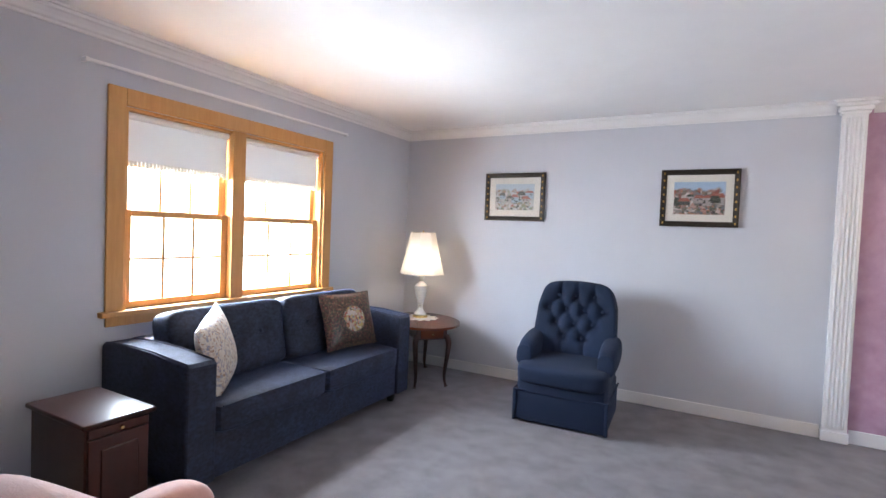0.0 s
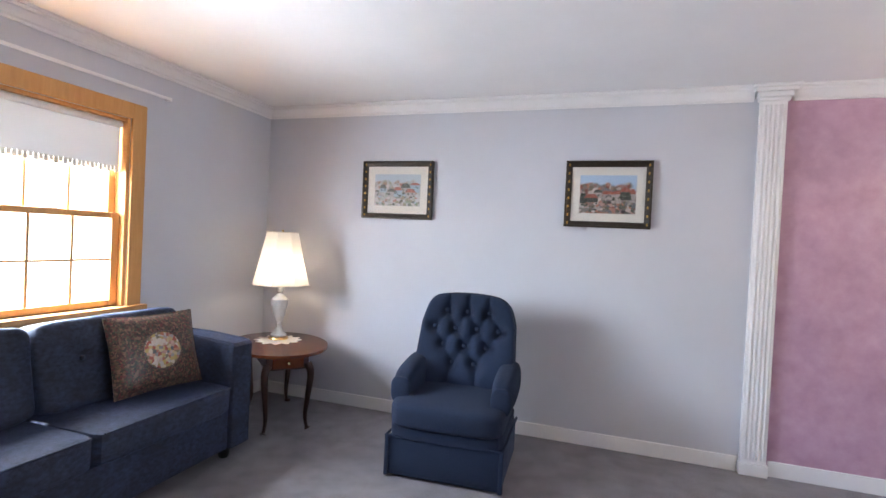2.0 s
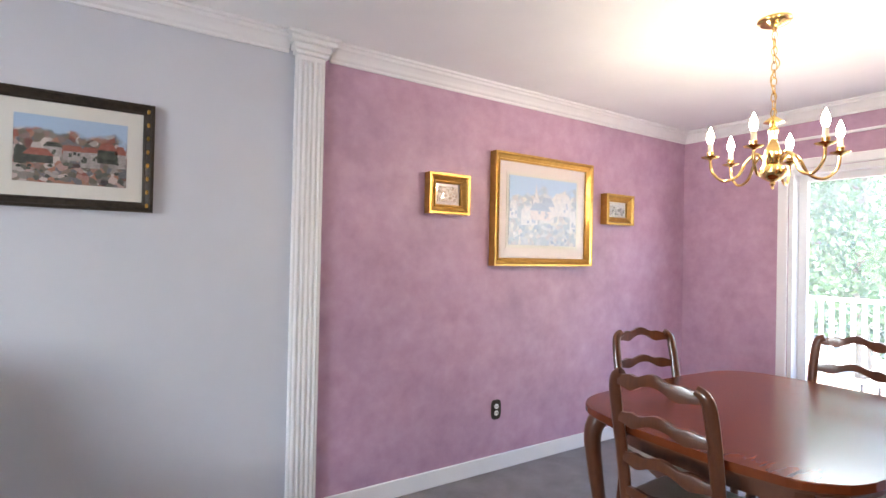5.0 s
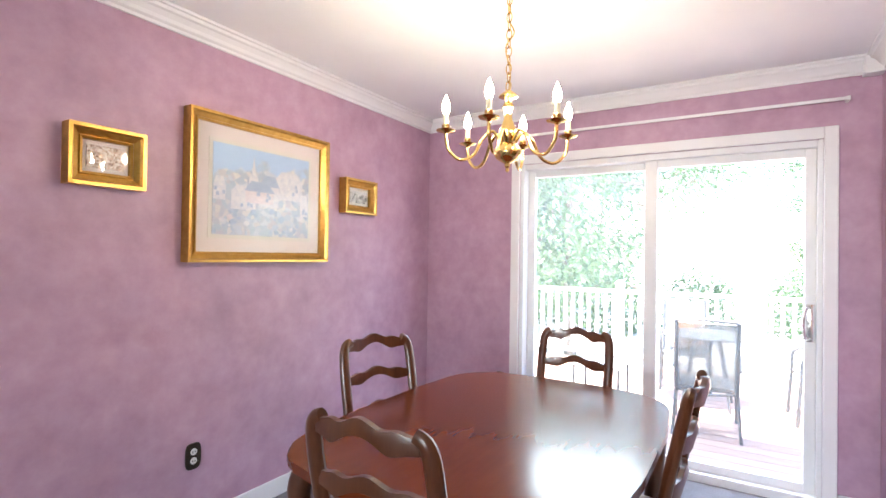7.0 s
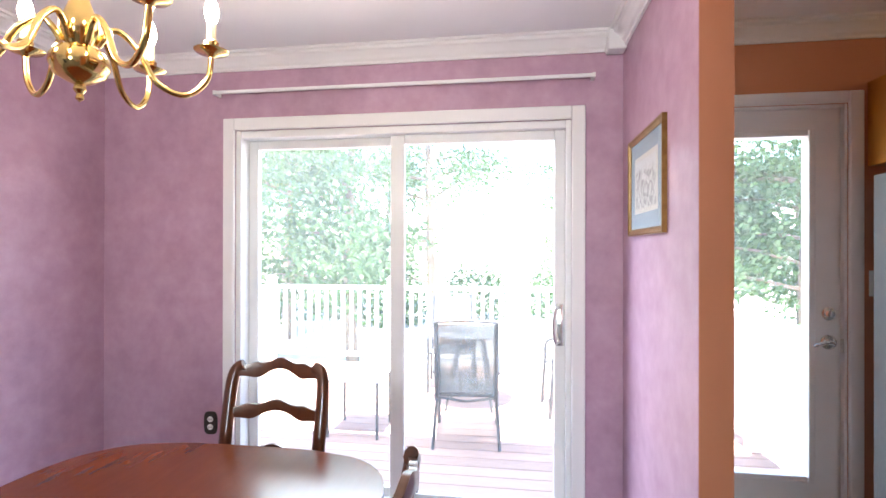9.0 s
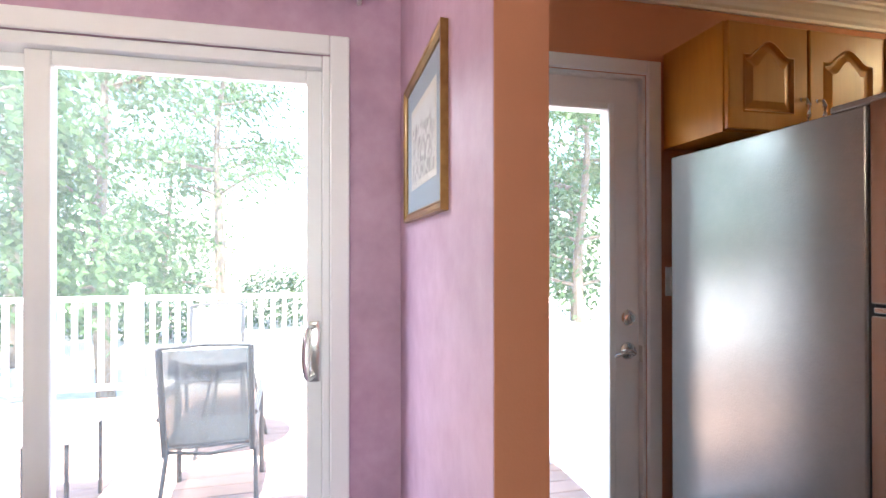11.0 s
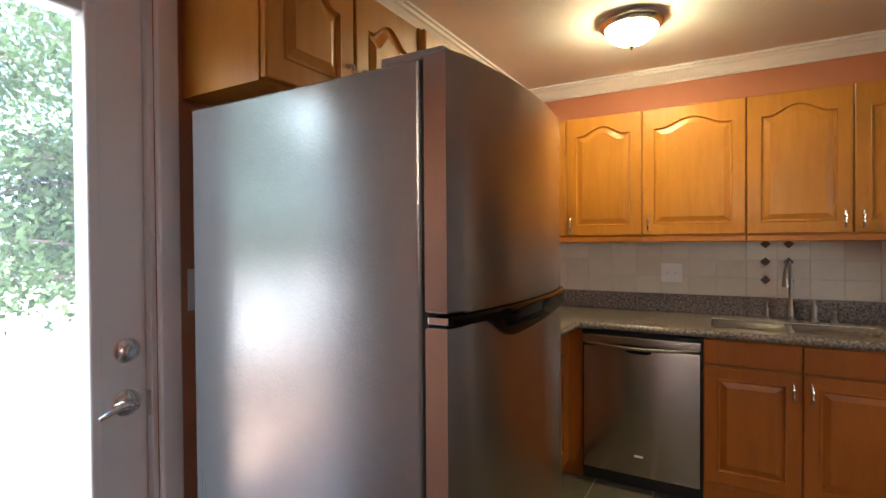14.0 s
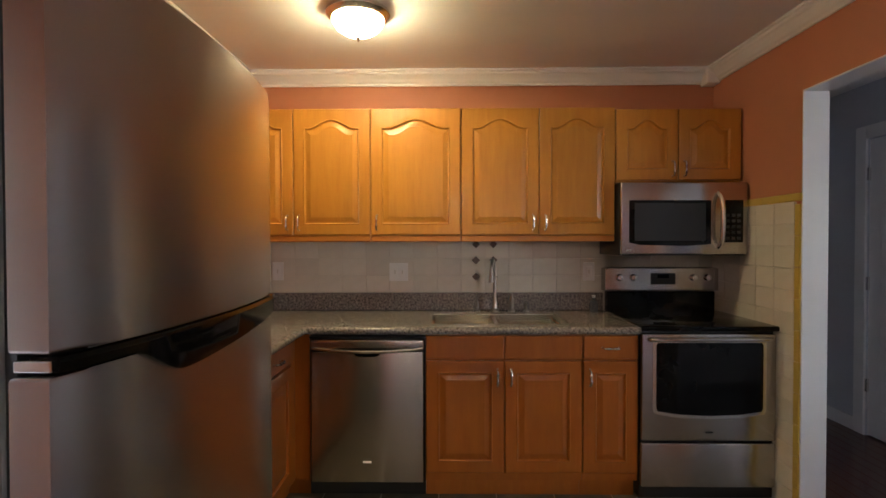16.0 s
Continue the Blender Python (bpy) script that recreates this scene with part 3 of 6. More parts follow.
# ---- living room window ----
win = tagged(new("window_1"), "double-hung oak-framed window with white roller blinds", "window", kind="structure")
bm = B((XW, XW + 0.02, WY0 - 0.095, WY0, WZ0 - 0.02, WZ1 + 0.095), (XW, XW + 0.02, WY1, WY1 + 0.095, WZ0 - 0.02, WZ1 + 0.095), (XW, XW + 0.02, WY0, WY1, WZ1, WZ1 + 0.095), bevel=0.005)
part("window_casing", bm, M_pine, win)
part("window_sill", B((XW - 0.10, XW + 0.045, WY0 - 0.125, WY1 + 0.125, WZ0 - 0.03, WZ0), (XW, XW + 0.018, WY0 - 0.09, WY1 + 0.09, WZ0 - 0.085, WZ0 - 0.03), bevel=0.005), M_pine, win)
part("window_frame", B((XW - 0.15, XW, WY0, WY0 + 0.022, WZ0, WZ1), (XW - 0.15, XW, WY1 - 0.022, WY1, WZ0, WZ1), (XW - 0.148, XW - 0.002, WY0 + 0.023, WY1 - 0.023, WZ1 - 0.02, WZ1 - 0.001), (XW - 0.149, XW + 0.012, 2.405, 2.505, WZ0, WZ1), bevel=0.003), M_pine, win)
for y0, y1 in ((WY0 + 0.022, 2.405), (2.505, WY1 - 0.022)):
    for z0, z1, xx in ((WZ0, 1.44, XW - 0.075), (1.405, WZ1 - 0.02, XW - 0.115)):
        s = part("sash", B((xx, xx + 0.035, y0, y0 + 0.045, z0, z1), (xx, xx + 0.035, y1 - 0.045, y1, z0, z1), (xx + 0.001, xx + 0.034, y0 + 0.046, y1 - 0.046, z0, z0 + 0.04), (xx + 0.001, xx + 0.034, y0 + 0.046, y1 - 0.046, z1 - 0.035, z1), bevel=0.003), M_pine, win)
        gl = part("pane", B((xx + 0.014, xx + 0.018, y0 + 0.045, y1 - 0.045, z0 + 0.04, z1 - 0.035)), M_glass, s)
        gl.visible_shadow = False
        w = (y1 - y0 - 0.09) / 3
        zm = (z0 + z1) / 2
        part("glazing_bar", B(*[(xx + 0.019, xx + 0.028, y0 + 0.045 + k * w - 0.0075, y0 + 0.045 + k * w + 0.0075, z0 + 0.04, z1 - 0.035) for k in (1, 2)], (xx + 0.0185, xx + 0.0275, y0 + 0.045, y1 - 0.045, zm - 0.007, zm + 0.007)), M_pine, s, "thin wooden glazing bars")
    yc = (y0 + y1) / 2
    part("sash_lock", turned([(0.012, 0), (0.014, 0.008), (0.006, 0.012), (0.006, 0.018)], 12, (XW - 0.06, yc, 1.44), B((XW - 0.075, XW - 0.045, yc - 0.03, yc + 0.03, 1.44, 1.447))), M_chrome, win)
    blind = thing("roller_blind", XW - 0.045, yc, 0, 0, "half-lowered white roller blind with a scalloped fringe", "blind", "window blinds")
    part("cloth", B((-0.002, 0.0, y0 - yc + 0.012, y1 - yc - 0.012, 1.72, 1.975)), M_blind, blind)
    part("roller", turn_bm(turned([(0.02, -(y1 - y0) / 2 + 0.008), (0.02, (y1 - y0) / 2 - 0.008)], 16), Matrix.Translation((0.0, 0, 1.975)) @ Matrix.Rotation(radians(90), 4, "X")), M_blind, blind, smooth=True)
    bm = bmesh.new()
    n = 30
    for k in range(n):
        a = y0 - yc + 0.012 + (y1 - y0 - 0.024) * k / n
        b = a + (y1 - y0 - 0.024) / n * 0.9
        B((-0.003, 0.001, a, b, 1.70 - 0.012 * (k % 2) - 0.006 * random.random(), 1.722), bm=bm)
    part("fringe", bm, M_lace, blind)
rod = thing("curtain_rod", XW, 0, 2.198, 0, "slim white curtain rod above the oak window", "curtain rod", "curtain rods")
part("rod", B((0.035, 0.05, 1.48, 3.54, -0.009, 0.009), bevel=0.004), M_trim, rod)
for y in (1.485, 3.535):
    part("bracket", B((0, 0.05, y - 0.008, y + 0.008, -0.012, 0.012), bevel=0.003), M_trim, rod)

# ---- sliding door ----
slide = tagged(new("door_1"), "white vinyl sliding patio door, closed", "sliding door", kind="structure")
part("door_casing", B((XE - 0.02, XE, SY0 - 0.065, SY0, 0, SZ1 + 0.065), (XE - 0.02, XE, SY1, SY1 + 0.065, 0, SZ1 + 0.065), (XE - 0.02, XE, SY0, SY1, SZ1, SZ1 + 0.065), bevel=0.006), M_trim, slide)
part("door_frame", B((XE, XE + 0.14, SY0, SY0 + 0.025, 0, SZ1), (XE, XE + 0.14, SY1 - 0.03, SY1, 0, SZ1), (XE + 0.002, XE + 0.138, SY0 + 0.026, SY1 - 0.031, SZ1 - 0.04, SZ1 - 0.001), bevel=0.004), M_vinyl, slide)
part("threshold", B((XE - 0.01, XE + 0.15, SY0, SY1, -0.02, 0.05), (XE + 0.04, XE + 0.05, SY0, SY1, 0.05, 0.065), bevel=0.003), M_vinyl, slide)
ym, st, zt = 2.918, 0.054, SZ1 - 0.04
for nm, y0, y1, xx in (("fixed_panel", ym - 0.02, SY1 - 0.03, XE + 0.085), ("sliding_panel", SY0 + 0.025, ym + 0.037, XE + 0.04)):
    a, b = (0.068, st) if nm == "fixed_panel" else (st, 0.075)
    p = part(nm, B((xx, xx + 0.036, y0, y0 + a, 0.05, zt), (xx, xx + 0.036, y1 - b, y1, 0.05, zt), (xx, xx + 0.036, y0 + a, y1 - b, 0.05, 0.10), (xx, xx + 0.036, y0 + a, y1 - b, zt - 0.048, zt), bevel=0.005), M_vinyl, slide)
    gl = part("pane", B((xx + 0.015, xx + 0.02, y0 + a, y1 - b, 0.10, zt - 0.048)), M_pane, p)
    gl.visible_shadow = False
hy = SY0 + 0.052
part("pull_handle", tube(bezier([(XE + 0.038, hy, 1.08), (XE - 0.005, hy + 0.025, 1.075), (XE - 0.012, hy + 0.035, 0.99), (XE - 0.005, hy + 0.025, 0.915), (XE + 0.038, hy, 0.91)], 6), 0.008, 10, B((XE + 0.034, XE + 0.042, hy - 0.022, hy + 0.018, 0.89, 1.10), bevel=0.004)), M_chrome, slide, "brushed metal pull", smooth=True)
rod = thing("curtain_rod", XE, 0, 2.205, 0, "slim white curtain rod above the sliding door", "curtain rod", "curtain rods")
part("rod", B((-0.062, -0.047, 1.93, 3.90, -0.009, 0.009), bevel=0.004), M_trim, rod)
for y in (1.935, 3.895):
    part("bracket", B((-0.062, 0, y - 0.008, y + 0.008, -0.012, 0.012), bevel=0.003), M_trim, rod)

# ---- kitchen door ----
kd = tagged(new("door_2"), "closed white full-glass kitchen door with nickel hardware", "door", kind="structure")
part("door_casing", B((XE - 0.02, XE, KY0 - 0.06, KY0, 0, KZ1 + 0.055), (XE - 0.02, XE, KY1, KY1 + 0.06, 0, KZ1 + 0.055), (XE - 0.02, XE, KY0, KY1, KZ1, KZ1 + 0.055), bevel=0.006), M_trim, kd)
part("door_jamb", B((XE, XE + 0.15, KY0, KY0 + 0.012, 0, KZ1), (XE, XE + 0.15, KY1 - 0.012, KY1, 0, KZ1), (XE + 0.001, XE + 0.149, KY0 + 0.013, KY1 - 0.013, KZ1 - 0.012, KZ1 - 0.001), (XE + 0.001, XE + 0.149, KY0 + 0.013, KY1 - 0.013, -0.02, 0.018)), M_trim, kd)
gy0, gy1, gz0, gz1 = 0.955, 1.458, 0.315, 1.905
leaf = part("door_leaf", B((XE + 0.025, XE + 0.068, KY0 + 0.015, gy0, 0.022, KZ1 - 0.015), (XE + 0.025, XE + 0.068, gy1, KY1 - 0.015, 0.022, KZ1 - 0.015), (XE + 0.025, XE + 0.068, gy0, gy1, 0.022, gz0), (XE + 0.025, XE + 0.068, gy0, gy1, gz1, KZ1 - 0.015)), M_trim, kd)
part("glass_bead", B((XE + 0.014, XE + 0.08, gy0 - 0.024, gy0 + 0.006, gz0 - 0.024, gz1 + 0.024), (XE + 0.014, XE + 0.08, gy1 - 0.006, gy1 + 0.024, gz0 - 0.024, gz1 + 0.024), (XE + 0.016, XE + 0.078, gy0 + 0.007, gy1 - 0.007, gz0 - 0.023, gz0 + 0.006), (XE + 0.016, XE + 0.078, gy0 + 0.007, gy1 - 0.007, gz1 - 0.006, gz1 + 0.023), bevel=0.006), M_vinyl, leaf)
gl = part("pane", B((XE + 0.045, XE + 0.05, gy0, gy1, gz0, gz1)), M_pane, leaf)
gl.visible_shadow = False
east = Matrix.Rotation(radians(-90), 4, "Y")
part("deadbolt", turn_bm(turned([(0.032, 0), (0.032, 0.008), (0.024, 0.016), (0.014, 0.018), (0.012, 0.03), (0, 0.031)], 24), Matrix.Translation((XE + 0.025, 0.872, 1.077)) @ east), M_chrome, leaf, "brushed nickel deadbolt", smooth=True)
bm = turn_bm(turned([(0.034, 0), (0.034, 0.008), (0.026, 0.016), (0.013, 0.02), (0.012, 0.045)], 24), Matrix.Translation((XE + 0.025, 0.875, 0.945)) @ east)
tube(bezier([(XE - 0.02, 0.875, 0.945), (XE - 0.027, 0.895, 0.952), (XE - 0.026, 0.93, 0.945), (XE - 0.02, 0.958, 0.932)], 6), [0.011] * 8 + [0.009] * 8 + [0.007] * 3, 10, bm, 0.8)
part("lever_handle", bm, M_chrome, leaf, "brushed nickel lever", smooth=True)
part("strike_plate", B((XE + 0.004, XE + 0.03, KY0 + 0.010, KY0 + 0.0145, 0.90, 0.965)), M_chrome, kd)
for z in (0.25, 1.05, 1.85):
    part("hinge", tube([(XE + 0.002, KY1 - 0.010, z - 0.05), (XE + 0.002, KY1 - 0.010, z + 0.05)], 0.009, 10), M_chrome, kd, smooth=True)

# ---- hall door ----
hd = tagged(new("door_3"), "white panelled hall door, closed", "door", kind="structure")
part("door_casing", B((1.650, 1.668, -2.22, -2.13, 0, 2.13), (1.650, 1.668, -1.33, -1.24, 0, 2.13), (1.650, 1.668, -2.13, -1.33, 2.04, 2.13), bevel=0.005), M_trim, hd)
leaf = part("door_leaf", B((1.605, 1.645, -2.125, -1.335, 0.01, 2.035), bevel=0.002), M_trim, hd)
for y0, y1 in ((-2.02, -1.78), (-1.68, -1.44)):
    for z0, z1 in ((0.2, 0.8), (0.98, 1.6), (1.72, 1.92)):
        part("panel", B((1.642, 1.651, y0, y1, z0, z1), bevel=0.008), M_trim, leaf)
for z in (0.35, 1.05, 1.80):
    part("hinge", B((1.644, 1.662, -2.138, -2.112, z - 0.045, z + 0.045), bevel=0.003), M_chrome, hd)
M_medal = picture("stitched_medallion", [(0.40, 0.13, 0.06), (0.55, 0.50, 0.45), (0.09, 0.09, 0.10), (0.42, 0.30, 0.09), (0.52, 0.46, 0.40), (0.30, 0.08, 0.05)], (0.4, 0.3, 0.2), 22, 9)
M_pw = mat("white_house_pigment", (0.44, 0.40, 0.37), (0.24, 0.21, 0.20), 70, rough=0.4, contrast=0.2)
M_pr = mat("red_roof_pigment", (0.38, 0.13, 0.09), (0.22, 0.07, 0.05), 70, rough=0.4, contrast=0.2)
M_pd = mat("dark_tree_pigment", (0.10, 0.11, 0.08), (0.025, 0.028, 0.025), 60, rough=0.4, contrast=0.15)
M_pb = mat("pale_stone_pigment", (0.72, 0.69, 0.68), (0.54, 0.55, 0.62), 60, rough=0.4, contrast=0.2)
M_pk = mat("pink_facade_pigment", (0.70, 0.62, 0.62), (0.60, 0.54, 0.58), 60, rough=0.4, contrast=0.2)
M_pq = mat("blue_water_pigment", (0.28, 0.34, 0.50), (0.44, 0.50, 0.60), 30, stretch=(1, 1, 5), rough=0.4, contrast=0.2)
M_goldd = mat("dark_antique_gilt", (0.34, 0.19, 0.06), (0.20, 0.10, 0.03), 30, rough=0.3, metal=0.8, bump=0.06, bump_scale=70)
# the wall cabinets' oak, darkened and reddened for the weaker light below
M_oakb = mat("shade_toned_oak", (0.42, 0.125, 0.014), (0.32, 0.085, 0.009), 4, stretch=(7, 7, 0.9), rough=0.32, bump=0.05, bump_scale=24, bump_stretch=(14, 14, 0.9), big=0.07, coat=0.1, contrast=0.3, vary=0.05)
for m in (M_steel, M_fsteel):                            # brushed sheet metal smears what it mirrors up and down
    tan = m.node_tree.nodes.new("ShaderNodeTangent")
    tan.direction_type, tan.axis = "RADIAL", "Z"
    p = m.node_tree.nodes["Principled BSDF"]
    p.inputs["Anisotropic"].default_value, p.inputs["Anisotropic Rotation"].default_value = 0.75, 0.25
    m.node_tree.links.new(tan.outputs[0], p.inputs["Tangent"])

# ---- living room things ----
def sofa():
    """Front faces +x; the origin is at the middle of the back, on the floor."""
    s = thing("sofa", -1.105, 2.575, 0, 0, "slate-blue chenille two-seat sofa with square arms under the window", "sofa")
    L, D, a = 1.96, 0.745, 0.165
    part("base", B((0.03, D - 0.015, -L / 2 + a, L / 2 - a, 0.085, 0.315), bevel=0.012), M_sofa, s, smooth=True)
    part("back_frame", B((0.0, 0.17, -L / 2 + a - 0.02, L / 2 - a + 0.02, 0.085, 0.72), bevel=0.035, seg=4), M_sofa, s, smooth=True)
    for k in (-1, 1):
        y0, y1 = sorted((k * L / 2, k * (L / 2 - a)))
        bm = bmesh.new()
        out = [(0.0, 0.085), (D, 0.085), (D, 0.685), (D - 0.02, 0.702), (D * 0.62, 0.722), (D * 0.3, 0.725), (0.02, 0.712), (0.0, 0.69)]
        prism(out, y0, y1, bm, 0.012, 2)
        turn_bm(bm, Matrix(((1, 0, 0, 0), (0, 0, 1, 0), (0, 1, 0, 0), (0, 0, 0, 1))))
        arm = part("arm", bm, M_sofa, s)
        for yy in (y0 + 0.012, y1 - 0.012):
            pts = [(D - 0.004, yy, 0.10), (D - 0.004, yy, 0.682), (D - 0.02, yy, 0.703), (D * 0.62, yy, 0.723), (D * 0.3, yy, 0.726), (0.03, yy, 0.713)]
            part("piping", tube(pts, 0.006, 6), M_sofa, arm, smooth=True)
    w = (L - 2 * a) / 2
    for k in (0, 1):
        y = -L / 2 + a + w * (k + 0.5)
        c = part("seat_cushion", soft_box((0.62, w - 0.006, 0.155), (0.455, y, 0.39), n=13, puff=(0.02, 0.0, 0.07), cuts=13, wrinkle=0.003), M_sofa, s, smooth=True)
        part("piping", tube([(0.758, y - w / 2 + 0.03, 0.458), (0.764, y, 0.462), (0.758, y + w / 2 - 0.03, 0.458)], 0.006, 6), M_sofa, c, smooth=True)
        tl = Matrix.Rotation(radians(-11), 3, "Y")
        c = part("back_cushion", soft_box((0.20, w - 0.012, 0.43), (0.275, y, 0.668), tl, n=10, puff=(0.12, 0.0, 0.02), cuts=17, wrinkle=0.004, tufts=[(-0.2, 0.02), (0.0, 0.02), (0.2, 0.02)], tuft=0.024), M_sofa, s, smooth=True)
        for q in (-0.2, 0.0, 0.2):
            part("button", soft_box((0.014, 0.024, 0.024), tuple(Vector((0.275, y, 0.668)) + tl @ Vector((0.092, q, 0.02))), tl, n=3, cuts=3), M_sofa, c, smooth=True)
    for x in (0.08, D - 0.10):
        for y in (-L / 2 + 0.1, L / 2 - 0.1):
            part("foot", turned([(0.028, 0.0), (0.034, 0.02), (0.045, 0.09)], 14, (x, y, 0)), M_blackp, s, "dark tapered foot", smooth=True)
    return s


sofa()


def cushion(name, x, y, z, turn, size, material, label):
    t = thing(name, x, y, z, 0, label, "throw pillow")
    r = turn if isinstance(turn, Matrix) else Euler([radians(v) for v in turn]).to_matrix()
    bm = bmesh.new()
    n = 16
    for side in (1, -1):
        grid = []
        for i in range(n + 1):
            row = []
            for j in range(n + 1):
                u, v = 2 * i / n - 1, 2 * j / n - 1
                pull = 1 - 0.10 * (1 - u * u) * abs(v) ** 3 * 0.6
                pull2 = 1 - 0.10 * (1 - v * v) * abs(u) ** 3 * 0.6
                d = side * size[2] / 2 * ((1 - u * u) * (1 - v * v)) ** 0.42
                p = Vector((d + 0.004 * noise.noise(Vector((u * 3, v * 3, side))), u * size[0] / 2 * pull2, v * size[1] / 2 * pull))
                row.append(bm.verts.new(r @ p))
            grid.append(row)
        for i in range(n):
            for j in range(n):
                bm.faces.new((grid[i][j], grid[i + 1][j], grid[i + 1][j + 1], grid[i][j + 1]))
    bmesh.ops.remove_doubles(bm, verts=bm.verts, dist=0.0015)
    part("cover", bm, material, t, smooth=True)
    edge = [r @ Vector((0, u * size[0] / 2 * 0.985, v * size[1] / 2 * 0.985)) for u, v in ((-1, -1), (-0.3, -0.95), (0.3, -0.95), (1, -1), (0.95, -0.3), (0.95, 0.3), (1, 1), (0.3, 0.95), (-0.3, 0.95), (-1, 1), (-0.95, 0.3), (-0.95, -0.3))]
    part("piping", tube(edge, 0.005, 6, close=True), material, t, smooth=True)
    return t


side = Vector((-0.62, 0.75, 0.25)).normalized()
rise = Vector((0.10, -0.47, 0.87))
rise = (rise - rise.dot(side) * side).normalized()
lean = Matrix((side.cross(rise), side, rise)).transposed()
cushion("throw_pillow", -0.60, 1.935, 0.685, lean, (0.40, 0.41, 0.15), M_floral, "cream floral throw pillow leaning on the sofa arm")
pil2 = cushion("throw_pillow", -0.63, 3.10, 0.688, (0, -17, -8), (0.50, 0.42, 0.14), M_tapes, "dark tapestry throw pillow with a basket design")
r = Euler((0, radians(-17), radians(-8))).to_matrix()


def on_pillow(a, q, lift):
    """A point on the swollen front of the tapestry pillow."""
    y, z = q * math.cos(a), q * 0.95 * math.sin(a)
    u, v = y / 0.25, z / 0.21
    return r @ Vector((0.07 * ((1 - u * u) * (1 - v * v)) ** 0.42 + lift, y, z))


bm = bmesh.new()
rows = [[bm.verts.new(on_pillow(2 * math.pi * k / 28, q, 0.004 if q < 0.1 else 0.001)) for k in range(28)] for q in (0.006, 0.04, 0.075, 0.102)]
for a, b in zip(rows, rows[1:]):
    for k in range(28):
        bm.faces.new((a[k], a[(k + 1) % 28], b[(k + 1) % 28], b[k]))
bm.faces.new(rows[0])
part("medallion", bm, M_medal, pil2, "stitched basket medallion", smooth=True)
part("medallion_ring", tube([on_pillow(2 * math.pi * k / 28, 0.108, 0.002) for k in range(28)], 0.0035, 6, close=True), M_brownt, pil2, smooth=True)

# end cabinet beside the sofa
ec = thing("end_cabinet", -0.578, 1.29, 0, 0, "dark mahogany end cabinet with one panelled door", "cabinet")
w, d, h = 0.46, 0.28, 0.565
part("body", B((-w / 2, w / 2 - 0.015, -d / 2 + 0.012, d / 2 - 0.012, 0.04, h - 0.022), (-w / 2 - 0.0, w / 2 - 0.03, -d / 2 + 0.02, d / 2 - 0.02, 0.0, 0.04), bevel=0.004), M_mahog, ec)
part("top", B((-w / 2 - 0.01, w / 2 + 0.012, -d / 2 - 0.008, d / 2 + 0.008, h - 0.022, h), bevel=0.007, seg=3), M_mahog, ec, smooth=True)
part("pull_out_shelf", B((w / 2 - 0.016, w / 2 + 0.001, -d / 2 + 0.02, d / 2 - 0.02, h - 0.062, h - 0.03), bevel=0.003), M_mahog, ec)
dr = part("door", B((w / 2 - 0.016, w / 2, -d / 2 + 0.02, d / 2 - 0.02, 0.06, h - 0.072), bevel=0.003), M_mahog, ec)
part("raised_panel", B((w / 2 - 0.002, w / 2 + 0.006, -d / 2 + 0.065, d / 2 - 0.065, 0.11, h - 0.12), bevel=0.006), M_mahog, dr)
for y, z, q in ((0.0, h - 0.046, ec), (-d / 2 + 0.042, 0.25, dr)):
    part("knob", turn_bm(turned([(0.004, 0), (0.004, 0.008), (0.009, 0.013), (0.008, 0.019), (0, 0.021)], 14), Matrix.Translation((w / 2, y, z)) @ Matrix.Rotation(radians(90), 4, "Y")), M_brass, q, "small brass knob", smooth=True)

# blush armchair, mostly out of view
ac = thing("armchair", 0.64, 0.90, 0, 98, "blush velvet armchair with rolled arms", "armchair")
part("seat_base", B((-0.36, 0.34, -0.30, 0.30, 0.10, 0.30), bevel=0.03, seg=3), M_blush, ac, smooth=True)
part("seat_cushion", soft_box((0.60, 0.44, 0.16), (0.05, 0, 0.36), n=7, puff=(0, 0, 0.15)), M_blush, ac, smooth=True)
part("backrest", soft_box((0.24, 0.68, 0.68), (-0.30, 0, 0.51), Matrix.Rotation(radians(-8), 3, "Y"), n=3.6, puff=(0.1, 0, 0)), M_blush, ac, smooth=True)
for k in (-1, 1):
    arm = part("arm", soft_box((0.70, 0.17, 0.42), (0.06, k * 0.315, 0.335), n=3.2), M_blush, ac, smooth=True)
for x in (-0.28, 0.28):
    for y in (-0.24, 0.24):
        part("leg", turned([(0.018, 0), (0.026, 0.11)], 12, (x, y, 0)), M_walnut, ac, smooth=True)


def cabriole(x, y, h, out, r0=0.026, mat_=None, spread=0.03):
    """A curved leg with a pad foot; out: the way the knee points."""
    o = Vector((out[0], out[1], 0)).normalized()
    b = Vector((x, y, 0))
    pts = bezier([b + Vector((0, 0, h)), b + o * spread + Vector((0, 0, h * 0.86)), b + o * spread * 0.55 + Vector((0, 0, h * 0.55)), b - o * spread * 0.1 + Vector((0, 0, h * 0.22)), b + o * spread * 0.35 + Vector((0, 0, h * 0.05)), b + o * spread * 0.75 + Vector((0, 0, 0.0))], 6)
    n = len(pts)
    rad = []
    for i in range(n):
        t = i / (n - 1)
        rad.append(r0 * (1.0 - 0.62 * min(t / 0.75, 1)) + (0.5 * r0 * max(0, (t - 0.82) / 0.18)))
    return tube(pts, rad, 12)


